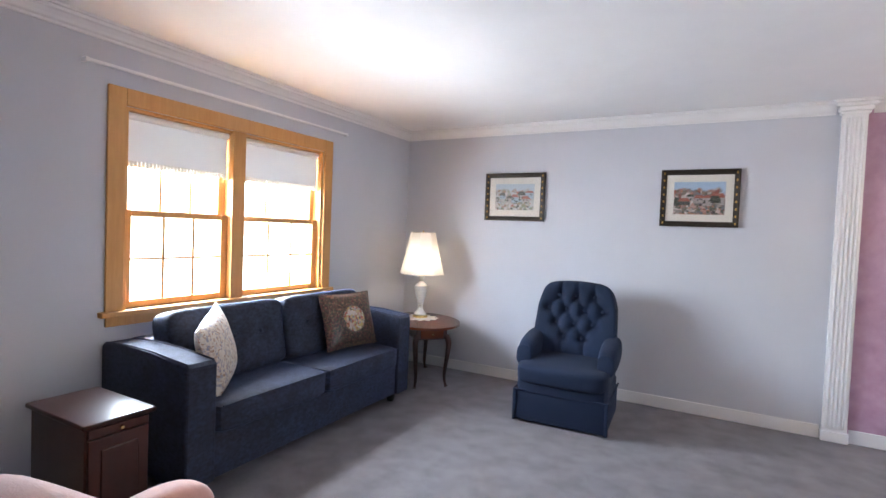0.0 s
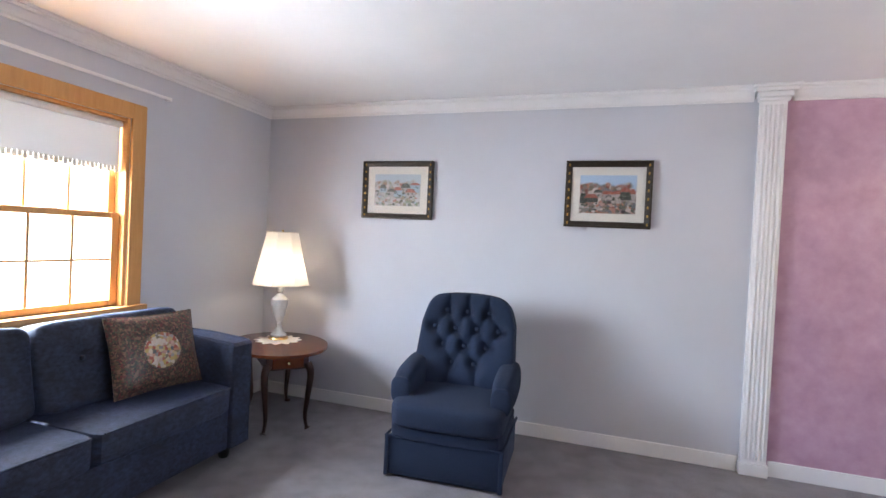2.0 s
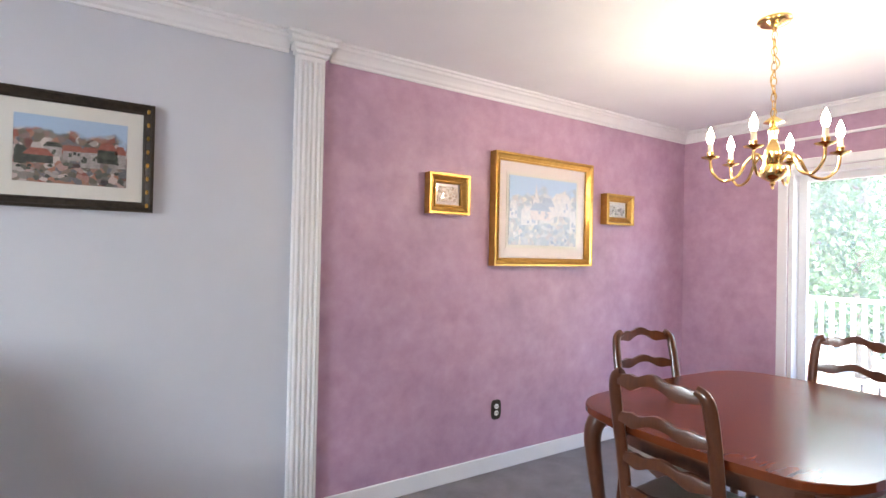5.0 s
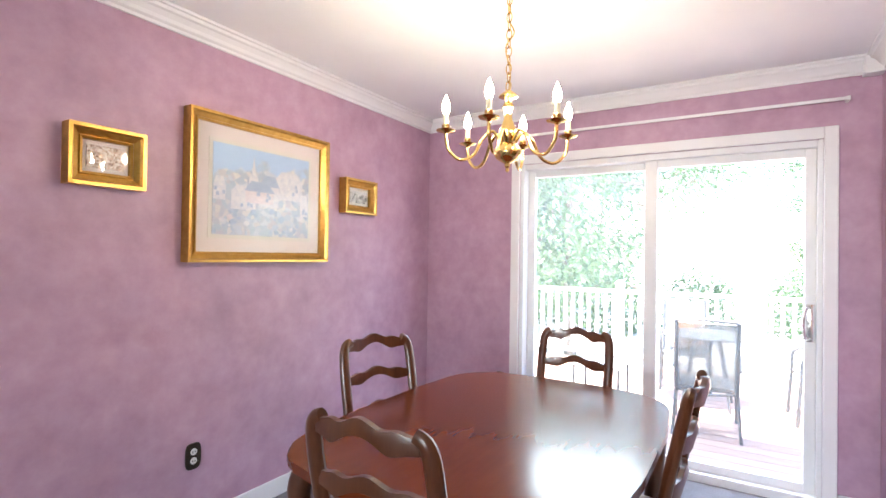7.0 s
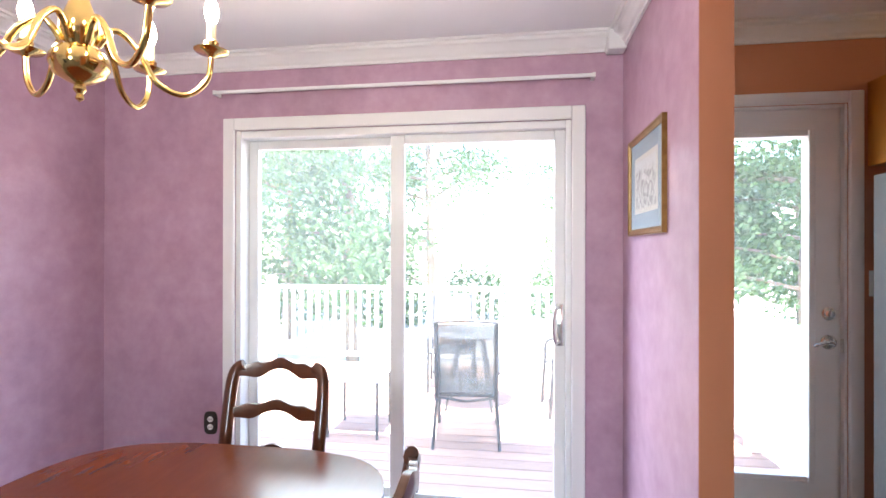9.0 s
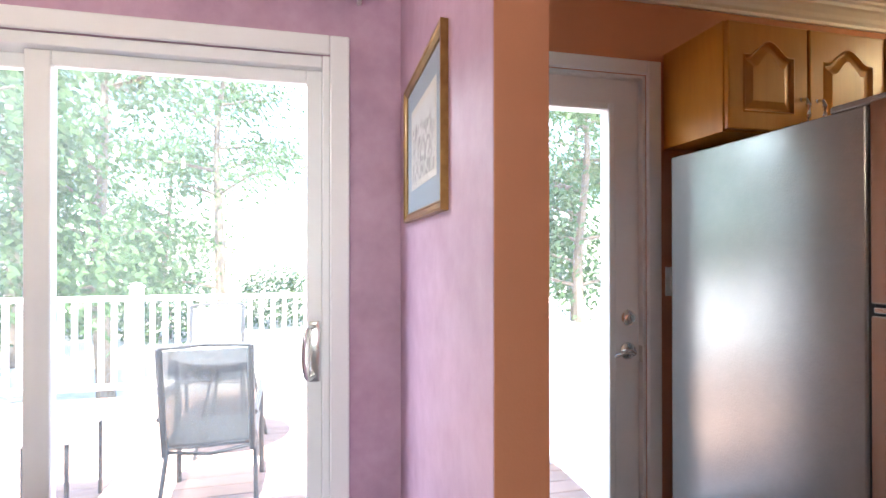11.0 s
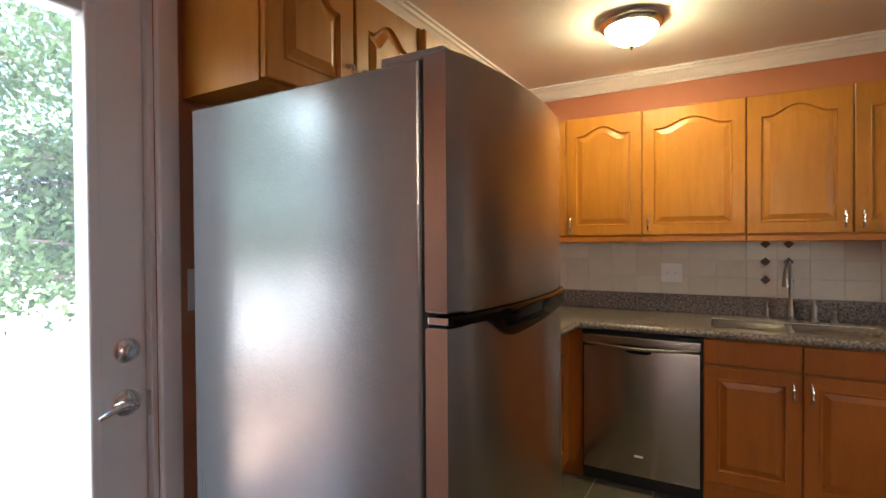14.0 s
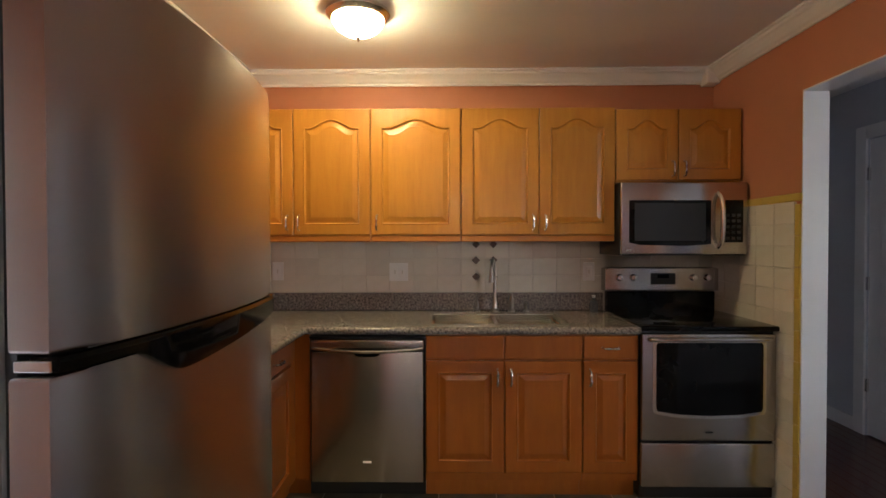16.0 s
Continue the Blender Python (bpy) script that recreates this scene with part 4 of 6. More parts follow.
# corner table with the lamp
stt = thing("side_table", -0.60, 4.145, 0, 138, "oval cherry side table on cabriole legs in the corner", "side table")
el = [(0.43 * math.cos(2 * math.pi * k / 48), 0.345 * math.sin(2 * math.pi * k / 48)) for k in range(48)]
part("top", prism(el, 0.528, 0.55, None, 0.007, 3), M_table, stt)
part("apron", B((-0.315, 0.315, -0.145, 0.145, 0.425, 0.527), bevel=0.006), M_mahog, stt)
dw = part("drawer", B((-0.327, -0.314, -0.105, 0.105, 0.438, 0.515), bevel=0.004), M_cherry, stt)
part("knob", turn_bm(turned([(0.005, 0), (0.005, 0.009), (0.011, 0.014), (0.009, 0.02), (0, 0.022)], 14), Matrix.Translation((-0.327, 0, 0.478)) @ Matrix.Rotation(radians(-90), 4, "Y")), M_brass, dw, "brass knob", smooth=True)
for x in (-0.305, 0.305):
    for y in (-0.135, 0.135):
        part("leg", cabriole(x, y, 0.46, (x, 2 * y), 0.03), M_mahog, stt, smooth=True)
lx, ly = -0.69, 4.255
bm = bmesh.new()
ring = [((0.155 + 0.022 * math.cos(12 * a)) * math.cos(a), (0.155 + 0.022 * math.cos(12 * a)) * math.sin(a)) for a in (2 * math.pi * k / 96 for k in range(96))]
prism(ring, 0, 0.0025, bm)
doily = solo("doily", bm, M_lace, "round cream crocheted lace doily under the lamp", "doily")
doily.location = (lx + 0.02, ly - 0.03, 0.55)
lamp = thing("table_lamp", lx, ly, 0.5525, 20, "lit cut-crystal table lamp with a cream panelled shade", "lamp")
part("foot", turned([(0.068, 0), (0.07, 0.006), (0.066, 0.016), (0.05, 0.022), (0, 0.022)], 32), M_brass, lamp, "brass foot", smooth=True)
bm = turned([(0.056, 0.022), (0.058, 0.032), (0.036, 0.052), (0.020, 0.078), (0.019, 0.098), (0.026, 0.104), (0.02, 0.112), (0.036, 0.145), (0.052, 0.20), (0.058, 0.235), (0.06, 0.262), (0.048, 0.272), (0.028, 0.290), (0.018, 0.302), (0.025, 0.312), (0.027, 0.332), (0.02, 0.348), (0.012, 0.36), (0, 0.36)], 16)
for v in bm.verts:
    v.co.z = 0.022 + 1.1 * (v.co.z - 0.022)
part("crystal_body", bm, M_crystal, lamp, "faceted crystal body")
part("stem", turned([(0.007, 0.36), (0.007, 0.76), (0.011, 0.765), (0.006, 0.785), (0, 0.79)], 12), M_brass, lamp, smooth=True)
bm = bmesh.new()
rings = []
for rr, z in ((0.203, 0.395), (0.180, 0.488), (0.156, 0.585), (0.134, 0.685), (0.114, 0.77)):
    rings.append([bm.verts.new((rr * math.cos(2 * math.pi * k / 8), rr * math.sin(2 * math.pi * k / 8), z)) for k in range(8)])
for a, b in zip(rings, rings[1:]):
    for k in range(8):
        bm.faces.new((a[k], a[(k + 1) % 8], b[(k + 1) % 8], b[k]))
sh = part("shade", bm, M_shade, lamp, "cream eight-panel fabric shade")
for rr, z in ((0.204, 0.395), (0.115, 0.77)):
    part("trim", tube([(rr * math.cos(2 * math.pi * k / 8), rr * math.sin(2 * math.pi * k / 8), z) for k in range(8)], 0.0035, 6, close=True), M_lace, sh)
part("harp", tube(bezier([(0.01, 0, 0.40), (0.05, 0, 0.52), (0.04, 0, 0.68), (0.0, 0, 0.762)], 6), 0.0025, 6), M_brass, lamp, smooth=True)
part("bulb", turned([(0.013, 0.44), (0.015, 0.46), (0.03, 0.50), (0.032, 0.525), (0.022, 0.55), (0, 0.56)], 16, (0.022, 0, 0)), M_lampbulb, lamp, smooth=True)

lamp.matrix_basis = lamp.matrix_basis @ Matrix.Scale(1.064, 4)

# recliner
rc = thing("recliner", 0.866, 3.645, 0, 93, "navy button-tufted rocker recliner with a pleated skirt", "recliner")
# built facing -x in its own frame, so that the turn brings it to face the room
def flip(bm):
    return turn_bm(bm, Matrix.Rotation(radians(180), 4, "Z"))


W = 0.685
part("skirt", flip(B((-0.60, 0.0, -W / 2 + 0.01, W / 2 - 0.01, 0.015, 0.235), bevel=0.012)), M_reclin, rc, smooth=True)
for k in (-1, 1):
    bm = B((-0.02, 0.012, k * (W / 2 - 0.012) - 0.012, k * (W / 2 - 0.012) + 0.012, 0.012, 0.235), bevel=0.005)
    part("pleat", flip(bm), M_reclin, rc, smooth=True)
part("welt", flip(tube([(-0.58, -W / 2 + 0.004, 0.24), (0.004, -W / 2 + 0.004, 0.24), (0.004, W / 2 - 0.004, 0.24), (-0.58, W / 2 - 0.004, 0.24)], 0.008, 8)), M_reclin, rc, smooth=True)
part("seat_rail", flip(soft_box((0.60, W - 0.02, 0.10), (-0.29, 0, 0.275), n=9)), M_reclin, rc, smooth=True)
part("seat_cushion", flip(soft_box((0.60, W - 0.02, 0.15), (-0.265, 0, 0.385), Matrix.Rotation(radians(4), 3, "Y"), n=7, puff=(0.03, 0, 0.14), cuts=11)), M_reclin, rc, smooth=True)
tl = Matrix.Rotation(radians(-16), 3, "Y")
tf = [(-0.14, 0.22), (0, 0.22), (0.14, 0.22), (-0.21, 0.11), (-0.07, 0.11), (0.07, 0.11), (0.21, 0.11), (-0.14, 0.0), (0, 0.0), (0.14, 0.0), (-0.07, -0.11), (0.07, -0.11)]
tf_folds = [(p, q) for p in tf for q in tf if p < q and abs(p[0] - q[0]) < 0.08 and 0.1 < abs(p[1] - q[1]) < 0.12]
tf_folds += [((a, b), (a * 1.06, 0.33)) for a, b in tf if b > 0.2] + [((a, b), (a * 1.3, -0.30)) for a, b in tf if b < -0.1]
bm = soft_box((0.17, 0.60, 0.65), (-0.50, 0, 0.685), tl, n=8, puff=(0.16, 0, 0.09), cuts=40, tufts=tf, tuft=0.044, folds=tf_folds)
for v in bm.verts:
    t = (v.co.z - 0.42) / 0.58
    v.co.y *= 1.0 + 0.10 * (1 - min(max(t, 0), 1)) - 0.11 * max(t - 0.70, 0) / 0.30
back = part("backrest", flip(bm), M_reclin, rc, smooth=True)
for a, b in tf:
    p = Vector((-0.50, 0, 0.685)) + tl @ Vector((0.066, a, b))
    part("button", flip(soft_box((0.014, 0.026, 0.026), tuple(p), tl, n=3, cuts=3)), M_reclin, back, smooth=True)
for k in (-1, 1):
    bm = soft_box((0.48, 0.145, 0.20), (-0.33, k * 0.298, 0.515), Matrix.Rotation(radians(9), 3, "Y"), n=3.0, cuts=11)
    arm = part("arm", flip(bm), M_reclin, rc, smooth=True)
    part("arm_panel", flip(soft_box((0.03, 0.12, 0.155), (-0.098, k * 0.298, 0.478), n=3, cuts=5)), M_reclin, arm, smooth=True)


# ---- pictures ----
def framed(name, wall, at, x0, x1, z0, z1, material, moulding, deep, mount_m, mount, print_m, label, beads=False, inner=None):
    """A framed print. wall: n hangs on a wall that faces -y, s on one that faces +y."""
    w, h = x1 - x0, z1 - z0
    t = thing(name, (x0 + x1) / 2, at, (z0 + z1) / 2, 0 if wall == "n" else 180, label, "picture", "framed pictures")
    steps = [(0.0, 0.0), (0.0, deep), (moulding * 0.25, deep), (moulding * 0.38, deep * 0.8), (moulding * 0.75, deep * 0.62), (moulding * 0.82, deep * 0.7), (moulding, deep * 0.62), (moulding, deep * 0.3)]
    bm = bmesh.new()
    loops = []
    for i, d in steps:
        a, b = w / 2 - i, h / 2 - i
        loops.append([bm.verts.new((x, -d, z)) for x, z in ((-a, -b), (a, -b), (a, b), (-a, b))])
    for p, q in zip(loops, loops[1:]):
        for k in range(4):
            bm.faces.new((p[k], p[(k + 1) % 4], q[(k + 1) % 4], q[k]))
    fr = part("frame", bm, material, t)
    a, b = w / 2 - moulding * 0.95, h / 2 - moulding * 0.95
    part("mount", B((-a, a, -deep * 0.36, -deep * 0.24, -b, b)), mount_m, t)
    if inner:
        c = mount - 0.02
        part("inner_mount", B((-a + c, a - c, -deep * 0.40, -deep * 0.355, -b + c, b - c)), inner, t)
    part("print", B((-a + mount, a - mount, -deep * 0.44, -deep * 0.39, -b + mount, b - mount)), print_m, t)
    gl = part("glazing", B((-a, a, -deep * 0.54, -deep * 0.50, -b, b)), M_glaze, t)
    gl.visible_shadow = False
    if beads:
        n = 8
        for k in range(n):
            for sx in (-1, 1):
                z = -h / 2 + h * (k + 0.5) / n
                part("bead", turn_bm(soft_box((0.012, 0.012, 0.02), n=2.5, cuts=2), Matrix.Translation((sx * (w / 2 - moulding * 0.55), -deep * 0.72, z))), M_gold, fr, "gilt bead", smooth=True)
    return t


art1 = framed("picture", "n", YN, -0.194, 0.395, 1.518, 1.967, M_frame, 0.042, 0.03, M_mount, 0.062, M_paint1, "village print in a dark bronze frame with gilt beads", True)
art2 = framed("picture", "n", YN, 1.378, 1.940, 1.508, 1.964, M_frame, 0.042, 0.03, M_mount, 0.058, M_paint2, "red-roofed village print in a dark bronze frame", True)
framed("picture", "n", YN, 3.292, 3.575, 1.592, 1.827, M_gold, 0.055, 0.06, M_mountp, 0.02, M_paint4, "tiny figure print in a deep gilt frame")
art3 = framed("picture", "n", YN, 3.765, 4.645, 1.292, 2.010, M_gold, 0.05, 0.06, M_mountp, 0.088, M_paint3, "pale harbour print in a wide gilt frame", inner=M_mount)
framed("picture", "n", YN, 4.794, 5.103, 1.602, 1.827, M_gold, 0.055, 0.06, M_mount, 0.02, M_paint5, "tiny grey print in a deep gilt frame")
framed("picture", "s", YP1, 5.135, 5.66, 1.430, 1.844, M_goldd, 0.026, 0.018, M_mountb, 0.085, M_paint5, "church print with a blue mount in a gilt frame", inner=M_mount)


def painted(t, front, w, h, seed, walls, roofs, dark, count, base, low, spire=0):
    """Thick paint on a print: a row of gabled houses with trees in front."""
    rng = random.Random(seed)
    sets = {m: [] for m in walls + roofs + [dark]}
    for k in range(count):
        x = -w / 2 + w * (k + 0.5) / count + rng.uniform(-0.3, 0.3) * w / count
        a, b = rng.uniform(0.5, 0.95) * w / count, rng.uniform(0.10, 0.26) * h
        z = -h / 2 + h * (base + rng.uniform(-0.1, 0.1))
        a = min(a, w / 2 - abs(x) - 0.002)
        if a < 0.004:
            continue
        sets[rng.choice(walls)].append([(x - a, z), (x + a, z), (x + a, z + b), (x - a, z + b)])
        r = min(z + b + rng.uniform(0.06, 0.13) * h, h / 2 - 0.004)
        sets[rng.choice(roofs)].append([(x - a * 1.08, z + b * 0.96), (x + a * 1.08, z + b * 0.96), (x + a * 0.55, r), (x - a * 0.6, r)])
        for q in range(3):
            u, v, s = x + rng.uniform(-0.7, 0.7) * a, z + b * rng.uniform(0.15, 0.7), 0.012 * w
            sets[dark].append([(u - s, v), (u + s, v), (u + s, v + 2.6 * s), (u - s, v + 2.6 * s)])
    for k in range(count * 3):
        x, z = rng.uniform(-0.46, 0.46) * w, -h / 2 + h * rng.uniform(0.04, low)
        s = rng.uniform(0.015, 0.04) * w
        s = min(s, w / 2 - abs(x) - 0.001, (z + h / 2) / 0.75 - 0.001)
        if s > 0.003:
            sets[dark if k % 3 else rng.choice(walls)].append([(x + s * rng.uniform(0.7, 1) * math.cos(6.283 * q / 9), z + 0.75 * s * rng.uniform(0.7, 1) * math.sin(6.283 * q / 9)) for q in range(9)])
    if spire:
        x, z = -0.12 * w, -0.08 * h
        sets[walls[0]].append([(x - 0.05 * w, z), (x + 0.05 * w, z), (x + 0.045 * w, z + 0.26 * h), (x + 0.02 * w, z + 0.30 * h), (x, z + 0.50 * h), (x - 0.02 * w, z + 0.30 * h), (x - 0.045 * w, z + 0.26 * h)])
    for n, (m, shapes) in enumerate((m, q) for m, q in sets.items() if q):
        bm = bmesh.new()
        for q, ring in enumerate(shapes):
            prism(ring, -0.0002, 0.0004 + 0.0003 * n + 0.00002 * q, bm)
        turn_bm(bm, Matrix(((1, 0, 0, 0), (0, 0, -1, -front), (0, 1, 0, 0), (0, 0, 0, 1))))
        tagged(part("painted_shapes", bm, m, t), kind="stuff")


painted(art1, 0.0135, 0.381, 0.241, 4, [M_pw, M_mountb], [M_pd, M_pr, M_pd], M_pd, 7, 0.34, 0.42)
painted(art2, 0.0135, 0.362, 0.256, 7, [M_pw, M_pw, M_pd], [M_pr, M_pr, M_pd], M_pd, 7, 0.34, 0.45)
painted(art3, 0.0266, 0.605, 0.445, 3, [M_pb, M_pk, M_pb], [M_pb, M_pq, M_pb], M_pq, 6, 0.36, 0.30, 1)


def outlet(x, y, z, rz, plate, sockets, label):
    t = thing("wall_outlet", x, y, z, rz, label, "outlet")
    if plate is M_frame:
        ring = []
        for k in range(40):
            a = 2 * math.pi * k / 40
            q = (abs(math.cos(a)) ** 6 + abs(math.sin(a)) ** 6) ** (-1 / 6) * (1 - 0.05 * abs(math.sin(2 * a)) ** 8)
            ring.append((0.038 * q * math.cos(a), 0.061 * q * math.sin(a)))
        bm = prism(ring, 0, 0.007, None, 0.002)
    else:
        bm = prism([(-0.036, -0.058), (0.036, -0.058), (0.036, 0.058), (-0.036, 0.058)], 0, 0.006, None, 0.002)
    turn_bm(bm, Matrix.Rotation(radians(90), 4, "X"))
    part("plate", bm, plate, t)
    for z in (-0.021, 0.021):
        s = part("socket", turn_bm(turned([(0.016, 0), (0.016, 0.004), (0, 0.004)], 16), Matrix.Translation((0, -0.006, z)) @ Matrix.Rotation(radians(90), 4, "X")), sockets, t, "cream socket")
        part("slot", B(*[(q - 0.0015, q + 0.0015, -0.0108, -0.0098, z - 0.005, z + 0.004) for q in (-0.006, 0.006)]), M_blackp, s)
    return t


outlet(3.845, YN, 0.382, 0, M_frame, M_white, "outlet with a dark ornate metal plate on mauve wall")
outlet(XE, 3.945, 0.425, -90, M_frame, M_white, "outlet with a dark ornate metal plate beside the sliding door")

# ---- dining room ----
TX, TY = 4.10, 3.13
tab = thing("dining_table", TX, TY, 0, 0, "polished cherry dining table with a serpentine edge on cabriole legs", "dining table")
ring = []
for k in range(112):
    a = 2 * math.pi * k / 112
    c, s = math.cos(a), math.sin(a)
    q = (abs(c) ** 4.4 + abs(s) ** 4.4) ** (-1 / 4.4)
    dent = 1 - 0.014 * math.exp(-((abs(abs(c) - 0.86)) / 0.06) ** 2) - 0.014 * math.exp(-((abs(abs(c) - 0.45)) / 0.09) ** 2)
    ring.append((0.70 * q * c * dent, 0.515 * q * s * dent))
part("tabletop", prism(ring, 0.722, 0.75, None, 0.006, 3), M_cherry, tab)
part("edge_moulding", prism([(0.965 * x, 0.965 * y) for x, y in ring], 0.705, 0.7215, None, 0.003, 2), M_walnut, tab)
part("apron", prism([(0.84 * x, 0.84 * y) for x, y in ring], 0.625, 0.706, None, 0.004), M_walnut, tab)
for sx in (-1, 1):
    for sy in (-1, 1):
        part("leg", cabriole(sx * 0.52, sy * 0.40, 0.71, (sx, sy), 0.044, spread=0.05), M_walnut, tab, smooth=True)


def dining_chair():
    """Faces +x; the origin on the floor under the seat's middle."""
    c = thing("dining_chair", 0, 0, 0, 0, "brown wooden ladder-back dining chair with a beige seat", "chair", "chairs round the dining table")
    part("seat", soft_box((0.42, 0.45, 0.07), (0.0, 0, 0.455), n=5, puff=(0, 0, 0.3), cuts=9), M_beige, c, "beige upholstered seat", smooth=True)
    fr = [(0.21, -0.235), (0.225, 0), (0.21, 0.235), (-0.19, 0.172), (-0.19, -0.172)]
    part("seat_frame", prism(fr, 0.385, 0.435, None, 0.008), M_walnut, c, smooth=True)

    def back_x(z):
        return -0.19 - 0.10 * max(0, (z - 0.42) / 0.55) ** 1.3

    for k in (-1, 1):
        pts = bezier([(-0.235, k * 0.168, 0.0), (-0.205, k * 0.168, 0.22), (-0.19, k * 0.168, 0.42), (back_x(0.65), k * 0.169, 0.65), (back_x(0.86), k * 0.17, 0.86), (back_x(0.93), k * 0.16, 0.938), (back_x(0.95), k * 0.13, 0.960)], 5)
        n = len(pts)
        part("back_post", tube(pts, [0.019 + 0.004 * math.sin(math.pi * i / n) for i in range(n)], 10, None, 0.8), M_walnut, c, smooth=True)

    def slat(z, tall, hump, wid):
        bm = bmesh.new()
        n, loops = 24, []
        for i in range(n + 1):
            u = 2 * i / n - 1
            top = z + tall / 2 + hump * (0.62 * math.exp(-(u / 0.33) ** 2) + 0.22 * math.exp(-((abs(u) - 0.62) / 0.16) ** 2))
            bot = z - tall / 2 + hump * (0.55 * math.exp(-(u / 0.42) ** 2) - 0.25 * math.exp(-((abs(u) - 0.55) / 0.2) ** 2))
            x = back_x(z) - 0.028 * (1 - u * u)
            loops.append([bm.verts.new((x + o, u * wid, zz)) for o, zz in ((-0.010, bot + 0.004), (0.010, bot + 0.004), (0.012, (top + bot) / 2), (0.008, top - 0.002), (-0.008, top - 0.002), (-0.012, (top + bot) / 2))])
        for a, b in zip(loops, loops[1:]):
            for k in range(6):
                bm.faces.new((a[k], a[(k + 1) % 6], b[(k + 1) % 6], b[k]))
        bm.faces.new(loops[0])
        bm.faces.new(loops[-1])
        return bm

    part("crest_rail", slat(0.938, 0.042, 0.045, 0.145), M_walnut, c, smooth=True)
    for z in (0.80, 0.655):
        part("ladder_slat", slat(z, 0.04, 0.042, 0.165), M_walnut, c, smooth=True)
    part("back_rail", slat(0.53, 0.035, 0.02, 0.165), M_walnut, c, smooth=True)
    for k in (-1, 1):
        part("front_leg", cabriole(0.185, k * 0.20, 0.42, (1, k), 0.027), M_walnut, c, smooth=True)
    for k in (-1, 1):
        part("side_stretcher", tube([(-0.20, k * 0.168, 0.16), (0.18, k * 0.195, 0.16)], 0.009, 8), M_walnut, c, smooth=True)
    return c


ch = dining_chair()
ch.matrix_basis = pose(3.60, 3.12, 0, 0, 0, 2)
copy_thing(ch, pose(4.70, 3.13, 0, 0, 0, 180))
copy_thing(ch, pose(4.11, 3.53, 0, 0, 0, -109))
copy_thing(ch, pose(4.18, 2.80, 0, 0, 0, 88))

# chandelier
cx, cy = 4.232, 3.188
chd = thing("chandelier", cx, cy, H, 0, "lit polished brass six-arm candle chandelier on a chain", "chandelier")
part("canopy", turned([(0, 0), (0.066, -0.001), (0.067, -0.008), (0.058, -0.014), (0.055, -0.022), (0.03, -0.034), (0.012, -0.040), (0.008, -0.052), (0, -0.053)], 28), M_brass, chd, smooth=True)
zc = -0.05
k = 0
while zc > -0.42:
    bm = bmesh.new()
    pts = [(0.011 * math.cos(a) * (1 if k % 2 else 0), 0.011 * math.cos(a) * (0 if k % 2 else 1), zc - 0.022 + 0.021 * math.sin(a)) for a in (2 * math.pi * q / 12 for q in range(12))]
    part("chain_link", tube(pts, 0.0024, 6, close=True), M_brass, chd, smooth=True)
    zc -= 0.034
    k += 1
part("cord", tube(bezier([(0, 0, -0.05), (0.012, 0.006, -0.12), (0.03, -0.008, -0.17), (-0.008, 0.01, -0.24), (0.006, -0.004, -0.33), (0, 0, -0.42)], 6), 0.003, 6), M_brass, chd, smooth=True)
part("column", turned([(0, -0.40), (0.008, -0.405), (0.034, -0.425), (0.038, -0.432), (0.016, -0.44), (0.012, -0.452), (0.02, -0.462), (0.022, -0.475), (0.016, -0.487), (0.017, -0.52), (0.026, -0.545), (0.034, -0.565), (0.036, -0.59), (0.028, -0.605), (0.024, -0.615), (0.044, -0.625), (0.052, -0.64), (0.054, -0.655), (0.045, -0.675), (0.024, -0.688), (0.01, -0.694), (0.012, -0.704), (0.006, -0.712), (0.008, -0.722), (0, -0.73)], 28), M_brass, chd, smooth=True)
for q in range(6):
    a = radians(-51.4 + 60 * q)
    rot = Matrix.Rotation(a, 4, "Z")
    arm = part("arm", turn_bm(tube(bezier([(0.03, 0, -0.61), (0.06, 0, -0.57), (0.10, 0, -0.60), (0.135, 0, -0.665), (0.19, 0, -0.685), (0.235, 0, -0.645), (0.245, 0, -0.585)], 7), 0.0065, 10), rot), M_brass, chd, smooth=True)
    at = (0.245, 0, -0.585)
    part("drip_cup", turn_bm(turned([(0.006, -0.006), (0.012, 0.0), (0.034, 0.006), (0.038, 0.011), (0.03, 0.013), (0.014, 0.015), (0.016, 0.03), (0.013, 0.034), (0, 0.034)], 20, at), rot), M_brass, arm, smooth=True)
    part("candle_sleeve", turn_bm(turned([(0.0105, 0.032), (0.0105, 0.074), (0, 0.074)], 14, at), rot), M_candle, arm, "ivory candle sleeve", smooth=True)
    part("bulb", turn_bm(turned([(0.009, 0.074), (0.0135, 0.088), (0.0155, 0.10), (0.012, 0.118), (0.005, 0.135), (0.0015, 0.146), (0, 0.147)], 14, at), rot), M_bulb, arm, "lit flame-shaped bulb", smooth=True)
for ob in chd.children:
    if ob.name.split(".")[0] in ("column", "arm", "cord"):
        ob.location.z = -0.022

# ---- kitchen ----
SOUTH = Matrix(((1, 0, 0, 0), (0, 0, 1, 0), (0, 1, 0, 0), (0, 0, 0, 1)))     # u, v, d to x, z, y: fronts that face +y
EAST = Matrix(((0, 0, -1, 0), (1, 0, 0, 0), (0, 1, 0, 0), (0, 0, 0, 1)))     # u, v, d to y, z, -x: fronts that face -x


